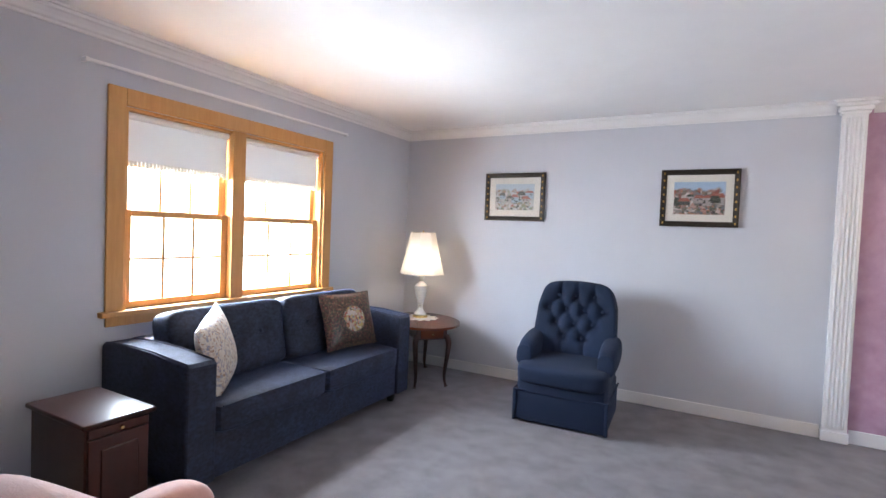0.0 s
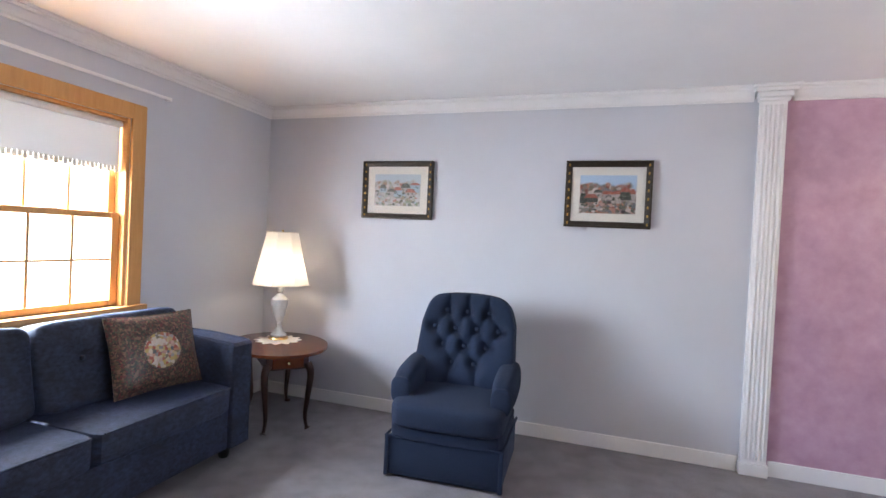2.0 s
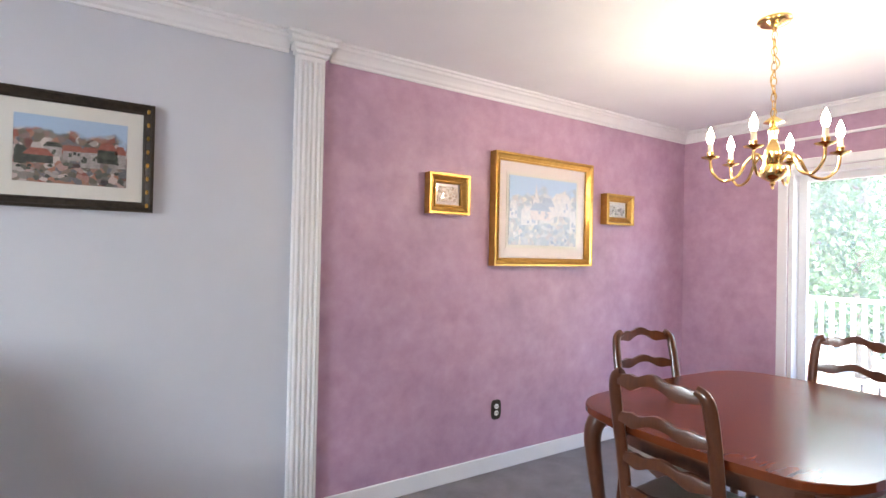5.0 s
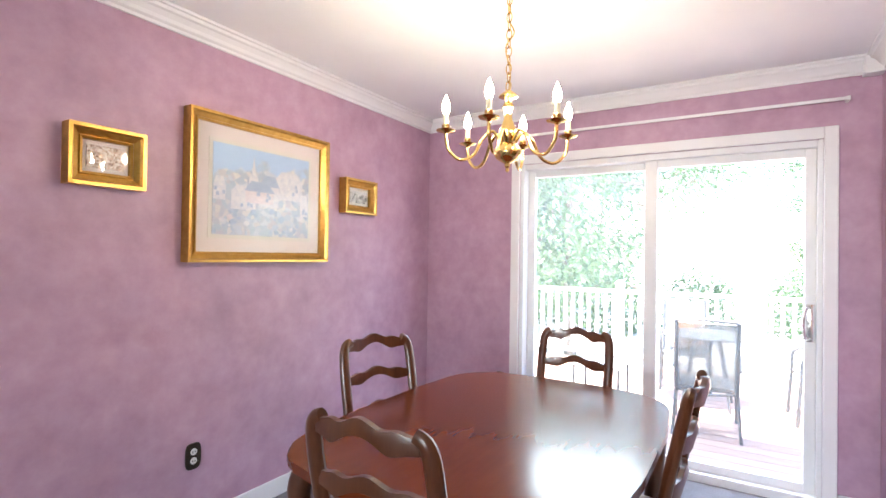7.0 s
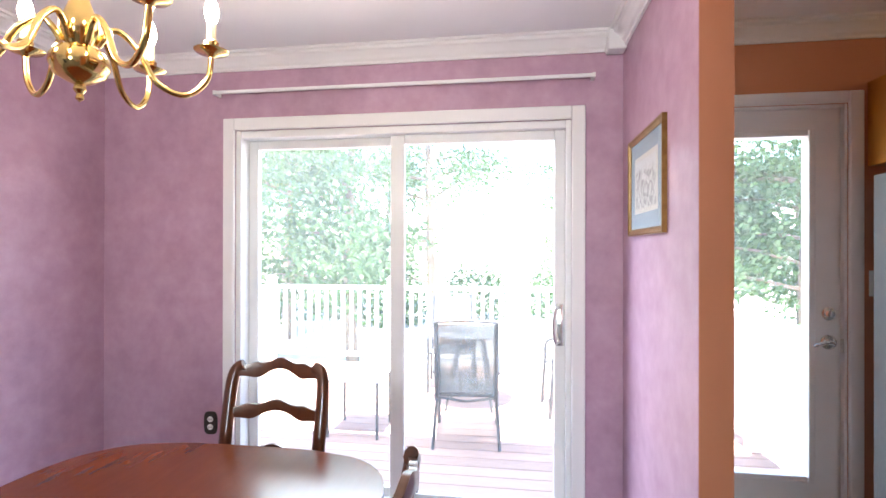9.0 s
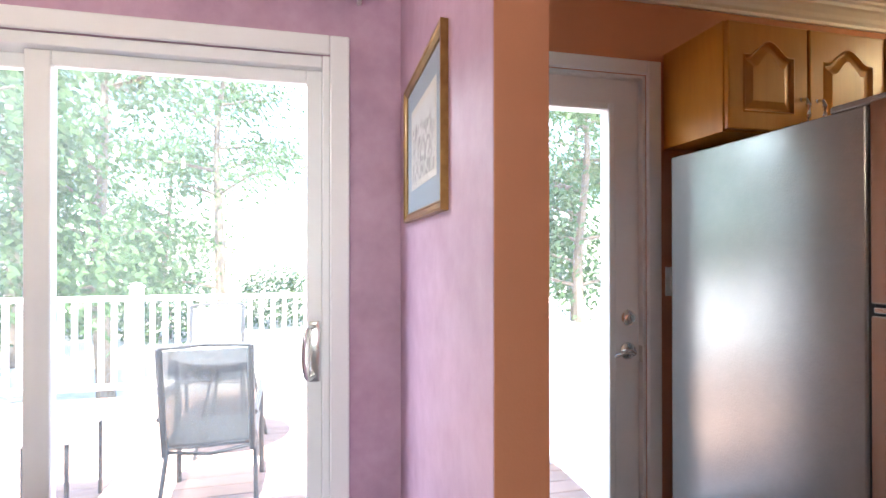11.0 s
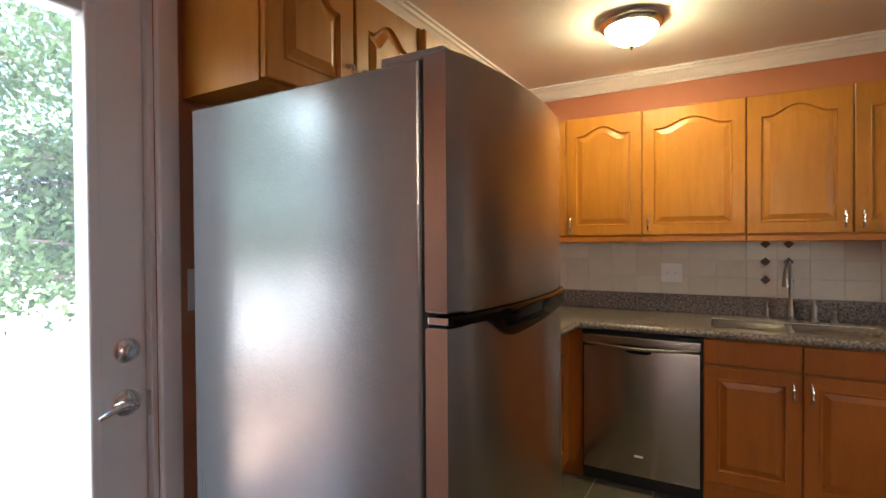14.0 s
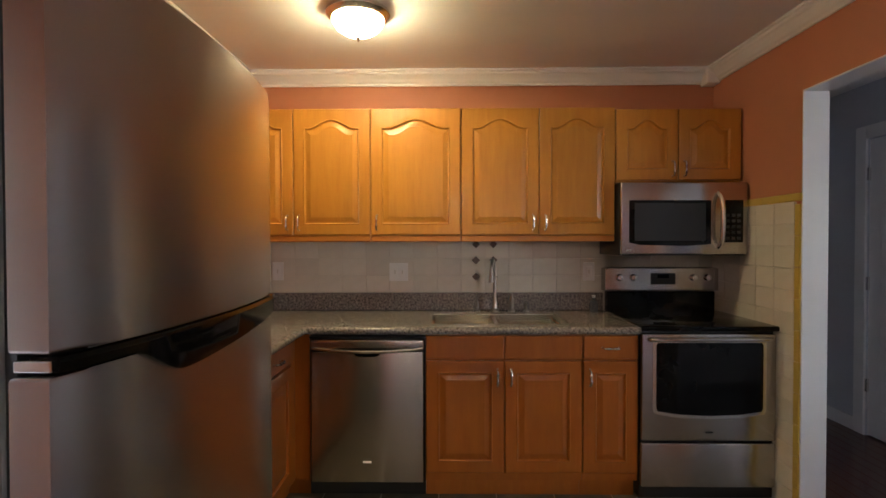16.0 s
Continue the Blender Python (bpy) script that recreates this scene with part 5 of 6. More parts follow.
def arch_loop(u0, u1, v0, v1, rise, n=22):
    pts = [(u0, v0), (u1, v0)]
    for k in range(n + 1):
        f = 1 - k / n
        s = 2 * f - 1
        if rise:
            b = (0.5 + 0.5 * math.cos(math.pi * min(abs(s) / 0.78, 1))) ** 0.75
            v = v1 - rise * (1 - b)
        else:
            v = v1
        pts.append((u0 + (u1 - u0) * f, v))
    return pts


def door_front(u0, u1, v0, v1, arch, m, stile=0.058):
    """A raised-panel cabinet door; m brings u, v, d into the room."""
    bm = bmesh.new()
    n = 22
    rise = 0.05 if arch else 0.0
    th = 0.02
    outer = [(u0, v0), (u1, v0)] + [(u1 - (u1 - u0) * k / n, v1) for k in range(n + 1)]
    def loop(pts, d):
        return [bm.verts.new((u, v, d)) for u, v in pts]
    def inset(i):
        return arch_loop(u0 + i, u1 - i, v0 + i, v1 - i, rise, n)
    loops = [loop(outer, 0.0), loop([(u, v) for u, v in outer], th - 0.003), loop([(min(max(u, u0 + 0.004), u1 - 0.004), min(max(v, v0 + 0.004), v1 - 0.004)) for u, v in outer], th),
             loop(inset(stile), th), loop(inset(stile + 0.005), th + 0.003), loop(inset(stile + 0.011), th - 0.008), loop(inset(stile + 0.018), th - 0.008), loop(inset(stile + 0.042), th - 0.0005)]
    for a, b in zip(loops, loops[1:]):
        for k in range(len(a)):
            bm.faces.new((a[k], a[(k + 1) % len(a)], b[(k + 1) % len(a)], b[k]))
    bm.faces.new(loops[0])
    bm.faces.new(loops[-1])
    return turn_bm(bm, m)


def pull(u, v, m, across=False):
    """A turned metal pull with two posts."""
    bm = bmesh.new()
    h = 0.042
    pts = bezier([(0, -h, 0.004), (0, -h * 0.9, 0.022), (0, -h * 0.35, 0.028), (0, h * 0.35, 0.028), (0, h * 0.9, 0.022), (0, h, 0.004)], 4)
    tube(pts, [0.0052 + 0.003 * (1 if i in (7, 8, 12, 13) else 0) for i in range(len(pts))], 8, bm)
    for s in (-h, h):
        turned([(0.007, 0), (0.007, 0.003), (0.004, 0.006)], 10, (0, s, 0), bm)
    if across:
        turn_bm(bm, Matrix.Rotation(radians(90), 4, "Z"))
    return turn_bm(bm, m @ Matrix.Translation((u, v, 0.0)))


def shifted(m, d):
    return m @ Matrix.Translation((0, 0, d))


UZ0, UZ1 = 1.345, 2.105
UF = YK + 0.31       # front of the upper boxes
group_u = "upper kitchen cabinets"
mu = Matrix.Translation((0, UF, 0)) @ SOUTH
for u0, u1, doors in ((4.976, XE - 0.002, [(5.424, 5.834, "l"), (4.979, 5.420, "r")]), (4.456, 4.974, [(4.459, 4.971, "r")]), (3.574, 4.454, [(4.011, 4.451, "l"), (3.577, 4.005, "r")])):
    c = thing("upper_cabinet", 0, 0, 0, 0, "honey oak wall cabinet with arched raised-panel doors", "cabinet", group_u)
    part("body", B((u0, u1, YK + 0.002, UF, UZ0, UZ1 - 0.002), bevel=0.002), M_oak, c)
    part("light_rail", B((u0, u1, UF - 0.02, UF + 0.012, UZ0 - 0.004, UZ0 + 0.032), bevel=0.006), M_oakh, c)
    for a, b, side in doors:
        wide = b - a > 0.15
        d = part("door", door_front(a, b, UZ0 + 0.037, UZ1, wide, mu, 0.058 if wide else 0.03), M_oak, c, smooth=False)
        u = a + 0.032 if side == "l" else b - 0.032
        if 4.9 < u1 < 4.99:
            u = b - 0.032
        part("handle", pull(u, UZ0 + 0.105, shifted(mu, 0.02)), M_chrome, d, "polished nickel pull", smooth=True)
c = thing("upper_cabinet", 0, 0, 0, 0, "short honey oak wall cabinet above the microwave", "cabinet", group_u)
part("body", B((2.86, 3.572, YK + 0.002, UF, 1.68, 2.095), bevel=0.002), M_oak, c)
for a, b, u in ((3.22, 3.569, 3.25), (2.863, 3.214, 3.184)):
    d = part("door", door_front(a, b, 1.69, 2.095, True, mu), M_oak, c)
    part("handle", pull(u, 1.755, shifted(mu, 0.02)), M_chrome, d, "polished nickel pull", smooth=True)

EF = 5.53
me_ = Matrix.Translation((EF, 0, 0)) @ EAST
c = thing("upper_cabinet", 0, 0, 0, 0, "short honey oak cabinet above the refrigerator", "cabinet", group_u)
part("body", B((EF, XE - 0.002, 0.03, 0.727, 1.75, 2.13), bevel=0.002), M_oak, c)
for a, b, u in ((0.39, 0.722, 0.42), (0.035, 0.38, 0.35)):
    d = part("door", door_front(a, b, 1.758, 2.125, True, me_), M_oak, c)
    part("handle", pull(u, 1.83, shifted(me_, 0.02)), M_chrome, d, "polished nickel pull", smooth=True)
c = thing("upper_cabinet", 0, 0, 0, 0, "narrow honey oak wall cabinet beside the refrigerator", "cabinet", group_u)
part("body", B((EF - 0.02, XE - 0.002, -0.222, 0.026, UZ0, 2.13), bevel=0.002), M_oak, c)
m2 = Matrix.Translation((EF - 0.02, 0, 0)) @ EAST
d = part("door", door_front(-0.216, 0.018, UZ0 + 0.037, 2.125, True, m2, 0.048), M_oak, c)
part("handle", pull(-0.185, UZ0 + 0.105, shifted(m2, 0.02)), M_chrome, d, "polished nickel pull", smooth=True)

# base cabinets, in the oak with shade put into its colour
CZ = 0.905
BF = YK + 0.61
mb = Matrix.Translation((0, BF, 0)) @ SOUTH
for u0, u1, doors in ((3.838, 4.646, [(4.242, 4.642, 4.275), (3.84, 4.236, 4.205)]), (3.55, 3.836, [(3.554, 3.833, 3.80)])):
    c = thing("base_cabinet", 0, 0, 0, 0, "honey oak base cabinet with raised-panel doors and drawers, coloured as in shade", "cabinet", "base kitchen cabinets")
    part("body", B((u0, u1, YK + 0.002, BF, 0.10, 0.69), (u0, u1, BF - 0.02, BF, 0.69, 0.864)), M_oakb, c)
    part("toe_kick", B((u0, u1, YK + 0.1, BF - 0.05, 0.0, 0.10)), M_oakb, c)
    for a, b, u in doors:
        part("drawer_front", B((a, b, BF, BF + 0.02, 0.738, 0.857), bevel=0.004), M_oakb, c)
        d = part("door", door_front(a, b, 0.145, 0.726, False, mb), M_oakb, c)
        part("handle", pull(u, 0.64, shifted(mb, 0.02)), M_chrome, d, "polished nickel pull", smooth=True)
    if u0 < 3.6:
        part("drawer_handle", pull(3.693, 0.795, shifted(mb, 0.02), True), M_chrome, c, "polished nickel pull", smooth=True)
EB = 5.33
m3 = Matrix.Translation((EB, 0, 0)) @ EAST
c = thing("base_cabinet", 0, 0, 0, 0, "honey oak corner base cabinet beside the refrigerator, coloured as in shade", "cabinet", "base kitchen cabinets")
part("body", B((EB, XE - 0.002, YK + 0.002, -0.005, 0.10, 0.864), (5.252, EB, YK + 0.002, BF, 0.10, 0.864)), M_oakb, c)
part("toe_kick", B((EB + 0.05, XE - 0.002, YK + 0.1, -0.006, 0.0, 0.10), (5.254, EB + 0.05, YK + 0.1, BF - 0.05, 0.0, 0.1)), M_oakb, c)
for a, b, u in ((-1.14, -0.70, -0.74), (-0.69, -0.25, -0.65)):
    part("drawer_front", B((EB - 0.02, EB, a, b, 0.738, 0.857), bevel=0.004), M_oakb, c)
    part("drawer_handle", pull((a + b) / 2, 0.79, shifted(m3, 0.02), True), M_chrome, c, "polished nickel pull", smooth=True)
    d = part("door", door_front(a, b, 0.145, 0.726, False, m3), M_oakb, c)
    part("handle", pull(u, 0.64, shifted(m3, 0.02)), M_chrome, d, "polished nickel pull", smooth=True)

# worktop with two sink openings
SX0, SXM, SX1, SYB, SYF = 3.885, 4.265, 4.62, -1.725, -1.318
CF = YK + 0.645
wt = thing("countertop", 0, 0, 0, 0, "speckled brown-grey granite worktop with a low upstand", "countertop")
for box in ((SX1, 5.27, YK, CF, 0.866, CZ), (3.548, SX0, YK, CF, 0.866, CZ), (SX0, SX1, YK, SYB, 0.866, CZ), (SX0, SX1, SYF, CF, 0.866, CZ), (5.27, XE, YK, -0.01, 0.866, CZ)):
    part("slab", B(box), M_granite, wt)
part("front_edge", tube([(3.55, CF - 0.001, 0.8855), (5.225, CF - 0.001, 0.8855), (5.255, CF + 0.008, 0.8855), (5.271, CF + 0.035, 0.8855), (5.271, -0.012, 0.8855)], 0.0185, 12), M_granite, wt, smooth=True)
part("upstand", B((3.548, XE, YK, YK + 0.02, CZ, 1.016), (XE - 0.02, XE, YK + 0.02, -0.01, CZ, 1.016), bevel=0.003), M_granite, wt)

sink = thing("sink", 0, 0, 0, 0, "stainless steel double-bowl undermount sink", "sink")
for a, b in ((SX0 + 0.006, SXM - 0.012), (SXM + 0.012, SX1 - 0.006)):
    bm = bmesh.new()
    B((a, b, SYB + 0.006, SYF - 0.006, CZ - 0.20, CZ - 0.022), bm=bm, bevel=0.035, seg=4)
    bm.normal_update()
    bmesh.ops.delete(bm, geom=[f for f in bm.faces if f.calc_center_median().z > CZ - 0.04 and f.normal.z > 0.5], context="FACES")
    part("bowl", bm, M_chrome, sink, smooth=True)
    part("drain", turned([(0.045, 0), (0.045, 0.004), (0.03, 0.002), (0, 0.001)], 20, ((a + b) / 2, (SYB + SYF) / 2, CZ - 0.199)), M_chrome, sink, smooth=True)
part("rim", B((SX0, SX1, SYF - 0.010, SYF - 0.001, CZ - 0.05, CZ - 0.008), (SX0, SX1, SYB + 0.001, SYB + 0.010, CZ - 0.05, CZ - 0.008), (SXM - 0.014, SXM + 0.014, SYB + 0.011, SYF - 0.011, CZ - 0.05, CZ - 0.012), bevel=0.003), M_chrome, sink)

fx, fy = 4.24, -1.775
fau = thing("faucet", fx, fy, CZ, 0, "brushed nickel gooseneck faucet with a pull-down head", "faucet")
part("base", turned([(0.027, 0), (0.027, 0.012), (0.017, 0.02), (0.015, 0.06), (0.012, 0.075)], 20), M_nickel, fau, smooth=True)
part("spout", tube(bezier([(0, 0, 0.07), (0, 0, 0.22), (0.004, 0.01, 0.29), (0.015, 0.05, 0.325), (0.025, 0.09, 0.31), (0.03, 0.105, 0.27)], 7), 0.0105, 12), M_nickel, fau, smooth=True)
part("spray_head", tube([(0.03, 0.105, 0.275), (0.031, 0.108, 0.215), (0.031, 0.109, 0.19)], [0.0115, 0.015, 0.017], 12), M_nickel, fau, smooth=True)


def stem(name, x, top, profile, label, cat):
    t = thing(name, x, fy, CZ, 0, label, cat)
    part("body", turned(profile, 18), M_nickel, t, smooth=True)
    return t


s = stem("water_filter_tap", 4.35, 0.1, [(0.02, 0), (0.02, 0.006), (0.010, 0.014), (0.012, 0.05), (0.007, 0.065)], "slim nickel side tap with a curved spout", "tap")
part("spout", tube(bezier([(0, 0, 0.06), (0, 0.005, 0.10), (0.0, 0.03, 0.118), (0, 0.05, 0.10)], 5), 0.006, 8), M_nickel, s, smooth=True)
s = stem("faucet_lever", 4.135, 0.1, [(0.022, 0), (0.022, 0.007), (0.014, 0.015), (0.016, 0.05), (0.017, 0.075), (0.010, 0.092), (0.006, 0.105), (0.008, 0.115), (0, 0.12)], "nickel lever handle for the faucet", "tap handle")
s = stem("soap_dispenser", 4.045, 0.1, [(0.018, 0), (0.018, 0.006), (0.010, 0.012), (0.010, 0.055), (0.012, 0.06), (0, 0.065)], "nickel built-in soap dispenser", "soap dispenser")
part("nozzle", tube([(0, 0, 0.055), (0, 0.03, 0.06), (0, 0.05, 0.052)], 0.005, 8), M_nickel, s, smooth=True)
sp = thing("soap_bottle", 3.63, -1.76, CZ, 0, "small clear blue soap bottle on the granite", "bottle")
part("bottle", turned([(0.022, 0), (0.026, 0.006), (0.026, 0.055), (0.018, 0.07), (0.009, 0.078), (0.009, 0.088)], 18), M_soap, sp, smooth=True)
part("cap", turned([(0.011, 0.088), (0.011, 0.104), (0, 0.105)], 14), M_white, sp, "white cap", smooth=True)

# dishwasher
dwr = thing("dishwasher", 4.949, YK, 0, 0, "stainless steel dishwasher with a pocket handle, closed", "dishwasher")
part("tub", B((-0.302, 0.302, 0.01, 0.60, 0.02, 0.85)), M_blackp, dwr)
fr = part("front_panel", B((-0.290, 0.290, 0.605, 0.635, 0.095, 0.775), bevel=0.006, seg=3), M_steel, dwr, smooth=True)
part("control_strip", B((-0.296, 0.296, 0.600, 0.636, 0.785, 0.838), bevel=0.012, seg=4), M_steel, dwr, smooth=True)
part("top_trim", B((-0.30, 0.30, 0.59, 0.628, 0.842, 0.852)), M_blackp, dwr)
part("handle_pocket", turn_bm(prism([(-0.07, 0.03), (0.07, 0.03), (0.062, 0.004), (0.04, -0.004), (-0.04, -0.004), (-0.062, 0.004)], 0, 0.003), Matrix.Translation((0, 0.635, 0.752)) @ SOUTH), M_black, fr, "black handle pocket")
part("handle_lip", tube(bezier([(-0.285, 0.630, 0.792), (-0.15, 0.640, 0.780), (0, 0.645, 0.775), (0.15, 0.640, 0.780), (0.285, 0.630, 0.792)], 6), 0.010, 10), M_steel, fr, smooth=True)
part("badge", B((-0.022, 0.022, 0.635, 0.638, 0.197, 0.207), bevel=0.001), M_white, fr, "small pale badge")
part("kick_plate", B((-0.295, 0.295, 0.55, 0.565, 0.01, 0.085)), M_blackp, dwr)

# range
rx = 3.204
rg = thing("range", rx, YK, 0, 0, "stainless electric range with a black glass cooktop", "range")
hw = 0.342
part("body", B((-hw, hw, 0.02, 0.62, 0.02, 0.885)), M_blackp, rg)
part("cooktop", B((-hw - 0.004, hw + 0.004, 0.075, 0.668, 0.886, 0.912), bevel=0.006, seg=3), M_black, rg, smooth=True)
part("backguard", B((-hw + 0.01, hw - 0.01, 0.01, 0.075, 0.90, 1.03), bevel=0.004), M_black, rg)
pn = part("control_panel", turn_bm(prism([(-hw, 1.036), (hw + 0.012, 1.036), (hw + 0.012, 1.172), (hw - 0.01, 1.18), (-hw + 0.02, 1.18), (-hw, 1.172)], 0.01, 0.10, None, 0.006), SOUTH), M_steel, rg)
part("display", B((-0.075, 0.075, 0.099, 0.103, 1.075, 1.145), bevel=0.001), M_blackp, pn, "dark control display")
part("clock_window", B((-0.035, 0.035, 0.1031, 0.1045, 1.115, 1.138)), M_black, pn)
for x in (-0.272, -0.186, 0.182, 0.268):
    k = part("knob", turn_bm(turned([(0.021, 0), (0.021, 0.006), (0.017, 0.01), (0.016, 0.024), (0, 0.026)], 20, (x, 1.118, 0.10)), SOUTH), M_chrome, pn, "silver knob", smooth=True)
    part("grip", B((x - 0.004, x + 0.004, 0.122, 0.131, 1.104, 1.132), bevel=0.002), M_chrome, k)
dr = part("oven_door", B((-hw + 0.002, hw - 0.002, 0.62, 0.655, 0.325, 0.872), bevel=0.008, seg=3), M_steel, rg, smooth=True)
win_o = [(-0.26, 0.478), (-0.15, 0.462), (0, 0.456), (0.15, 0.462), (0.26, 0.478), (0.268, 0.495), (0.268, 0.815), (0.258, 0.828), (-0.258, 0.828), (-0.268, 0.815), (-0.268, 0.495)]
part("window_surround", turn_bm(prism([(1.07 * u, 0.64 + 1.09 * (v - 0.64)) for u, v in win_o], 0.655, 0.659, None, 0.002), SOUTH), M_chrome, dr)
part("oven_window", turn_bm(prism(win_o, 0.656, 0.662), SOUTH), M_black, dr, "black oven window")
part("door_handle", tube(bezier([(-0.30, 0.655, 0.845), (-0.29, 0.69, 0.848), (-0.15, 0.700, 0.85), (0.15, 0.700, 0.85), (0.29, 0.69, 0.848), (0.30, 0.655, 0.845)], 5), 0.011, 10), M_steel, dr, smooth=True)
part("badge", B((-0.02, 0.02, 0.655, 0.658, 0.366, 0.375), bevel=0.001), M_blackp, dr)
part("storage_drawer", B((-hw + 0.002, hw - 0.002, 0.62, 0.652, 0.085, 0.312), bevel=0.008, seg=3), M_steel, rg, smooth=True)

# microwave
mw = thing("microwave", rx + 0.01, YK, 0, 0, "stainless over-range microwave with a curved handle", "microwave")
hw = 0.352
part("body", B((-hw, hw, 0.004, 0.375, 1.262, 1.672), bevel=0.004), M_blackp, mw)
fr = part("front", B((-hw, hw, 0.375, 0.402, 1.268, 1.67), bevel=0.009, seg=3), M_steel, mw, smooth=True)
part("door_window", turn_bm(prism([(hw - 0.045, 1.57), (-0.145, 1.57), (-0.145, 1.325), (0.0, 1.316), (hw - 0.10, 1.322), (hw - 0.045, 1.335)], 0.401, 0.405), SOUTH), M_black, fr, "black glass window")
part("inner_window", turn_bm(prism([(hw - 0.075, 1.555), (-0.115, 1.555), (-0.115, 1.345), (hw - 0.075, 1.345)], 0.4052, 0.4065), SOUTH), M_blackp, fr)
cp = part("keypad", B((-hw + 0.03, -hw + 0.14, 0.401, 0.405, 1.335, 1.57), bevel=0.001), M_black, fr, "black keypad")
for i in range(3):
    for j in range(5):
        part("key", B((-hw + 0.045 + 0.03 * i, -hw + 0.064 + 0.03 * i, 0.405, 0.4065, 1.35 + 0.032 * j, 1.366 + 0.032 * j)), M_blackp, cp)
part("handle", tube(bezier([(-0.185, 0.405, 1.61), (-0.188, 0.438, 1.57), (-0.188, 0.447, 1.46), (-0.188, 0.438, 1.35), (-0.185, 0.405, 1.305)], 6), 0.0125, 12), M_chrome, fr, "curved metal handle", smooth=True)
part("badge", B((hw - 0.055, hw - 0.03, 0.402, 0.404, 1.288, 1.296)), M_white, fr)

# refrigerator
rf = thing("refrigerator", 0, 0, 0, 0, "stainless top-freezer refrigerator with grey textured sides", "refrigerator")
FX0, FX1, FY0, FY1 = 5.045, 5.755, 0.05, 0.763
part("cabinet", B((FX0, FX1, FY0 + 0.008, FY1 - 0.005, 0.03, 1.70), bevel=0.006), M_fridge, rf, "textured grey side panel")
part("gasket", B((FX0 - 0.014, FX0, FY0 + 0.015, FY1 - 0.012, 0.09, 1.69)), M_blackp, rf)


def fridge_door(z0, z1):
    bm = bmesh.new()
    n = 16
    ring = [(FX0 - 0.014, FY0), (FX0 - 0.014, FY1)]
    for k in range(n + 1):
        f = k / n
        y = FY1 + (FY0 - FY1) * f
        ring.append((FX0 - 0.062 - 0.040 * math.sin(math.pi * f) ** 0.7, y))
    prism(ring, z0, z1, bm, 0.007, 3)
    return bm


up = part("freezer_door", fridge_door(1.212, 1.708), M_fsteel, rf, smooth=True)
lo = part("fridge_door", fridge_door(0.09, 1.187), M_fsteel, rf, smooth=True)


def grip(z, sag, thick):
    bm = bmesh.new()
    n, loops = 28, []
    for i in range(n + 1):
        f = i / n
        y = FY1 - 0.004 + (FY0 + 0.004 - FY1 + 0.004) * f
        x = FX0 - 0.066 - 0.040 * math.sin(math.pi * f) ** 0.7
        t = min(1, max(0, (f - 0.14) / 0.16))
        t = t * t * (3 - 2 * t)
        low = z - thick - sag * t * (1 - max(0, (f - 0.35) / 0.65) * 0.55)
        loops.append([bm.verts.new(p) for p in ((x + 0.03, y, z), (x - 0.004, y, z), (x - 0.008, y, z - 0.006), (x - 0.004, y, low), (x + 0.03, y, low))])
    for a, b in zip(loops, loops[1:]):
        for k in range(5):
            bm.faces.new((a[k], a[(k + 1) % 5], b[(k + 1) % 5], b[k]))
    bm.faces.new(loops[0])
    bm.faces.new(loops[-1])
    return bm


part("door_grip", grip(1.210, 0.048, 0.018), M_black, rf, "black recessed door grip", smooth=True)
part("hinge_cover", B((FX0 - 0.05, FX0 + 0.10, FY1 - 0.09, FY1 - 0.015, 1.702, 1.722), bevel=0.006), M_fridge, rf)
part("grip_end", B((FX0 - 0.064, FX0 - 0.02, FY1 - 0.010, FY1 + 0.001, 1.192, 1.206), bevel=0.002), M_chrome, rf, "bright metal end cap")
part("base_grille", B((FX0 - 0.03, FX0 + 0.01, FY0 + 0.02, FY1 - 0.02, 0.015, 0.085)), M_blackp, rf)
for y in (FY0 + 0.06, FY1 - 0.06):
    for x in (FX0 + 0.06, FX1 - 0.06):
        part("foot", turned([(0.02, 0), (0.02, 0.035)], 12, (x, y, -0.0)), M_blackp, rf)
solo("folded_papers", B((5.10, 5.36, 0.42, 0.66, 1.7005, 1.712), bevel=0.003), M_mount, "thin white folder lying on the refrigerator", "papers")

# ceiling lamp
kl = thing("ceiling_lamp", 4.945, -1.0, H, 0, "lit flush ceiling lamp with a frosted bowl and nickel rim", "ceiling lamp")
part("pan", turned([(0.0, 0), (0.135, -0.001), (0.148, -0.012), (0.150, -0.026), (0.138, -0.038), (0.125, -0.045), (0.12, -0.045)], 36), M_chrome, kl, "brushed nickel rim", smooth=True)
part("bowl", turned([(0.122, -0.042), (0.116, -0.062), (0.098, -0.086), (0.07, -0.105), (0.035, -0.117), (0, -0.12)], 36), M_bowl, kl, "glowing frosted glass bowl", smooth=True)
part("finial", turned([(0.0, -0.117), (0.012, -0.12), (0.013, -0.128), (0.007, -0.134), (0.006, -0.142), (0, -0.147)], 14), M_chrome, kl, smooth=True)

# switches and outlets on the tiles
def plate(x, y, z, rz, gang, label):
    t = thing("wall_plate", x, y, z, rz, label, "switch plate")
    w = 0.036 if gang == 1 else 0.06
    part("plate", turn_bm(prism([(-w, -0.058), (w, -0.058), (w, 0.058), (-w, 0.058)], 0, 0.006, None, 0.002), Matrix.Rotation(radians(90), 4, "X")), M_white, t)
    for k in range(gang):
        u = 0 if gang == 1 else (-0.023 + 0.046 * k)
        part("insert", B((u - 0.016, u + 0.016, -0.009, -0.005, -0.034, 0.034), bevel=0.002), M_white, t)
        part("slot", B((u - 0.004, u + 0.004, -0.0105, -0.0088, -0.012, 0.012)), M_mount, t)


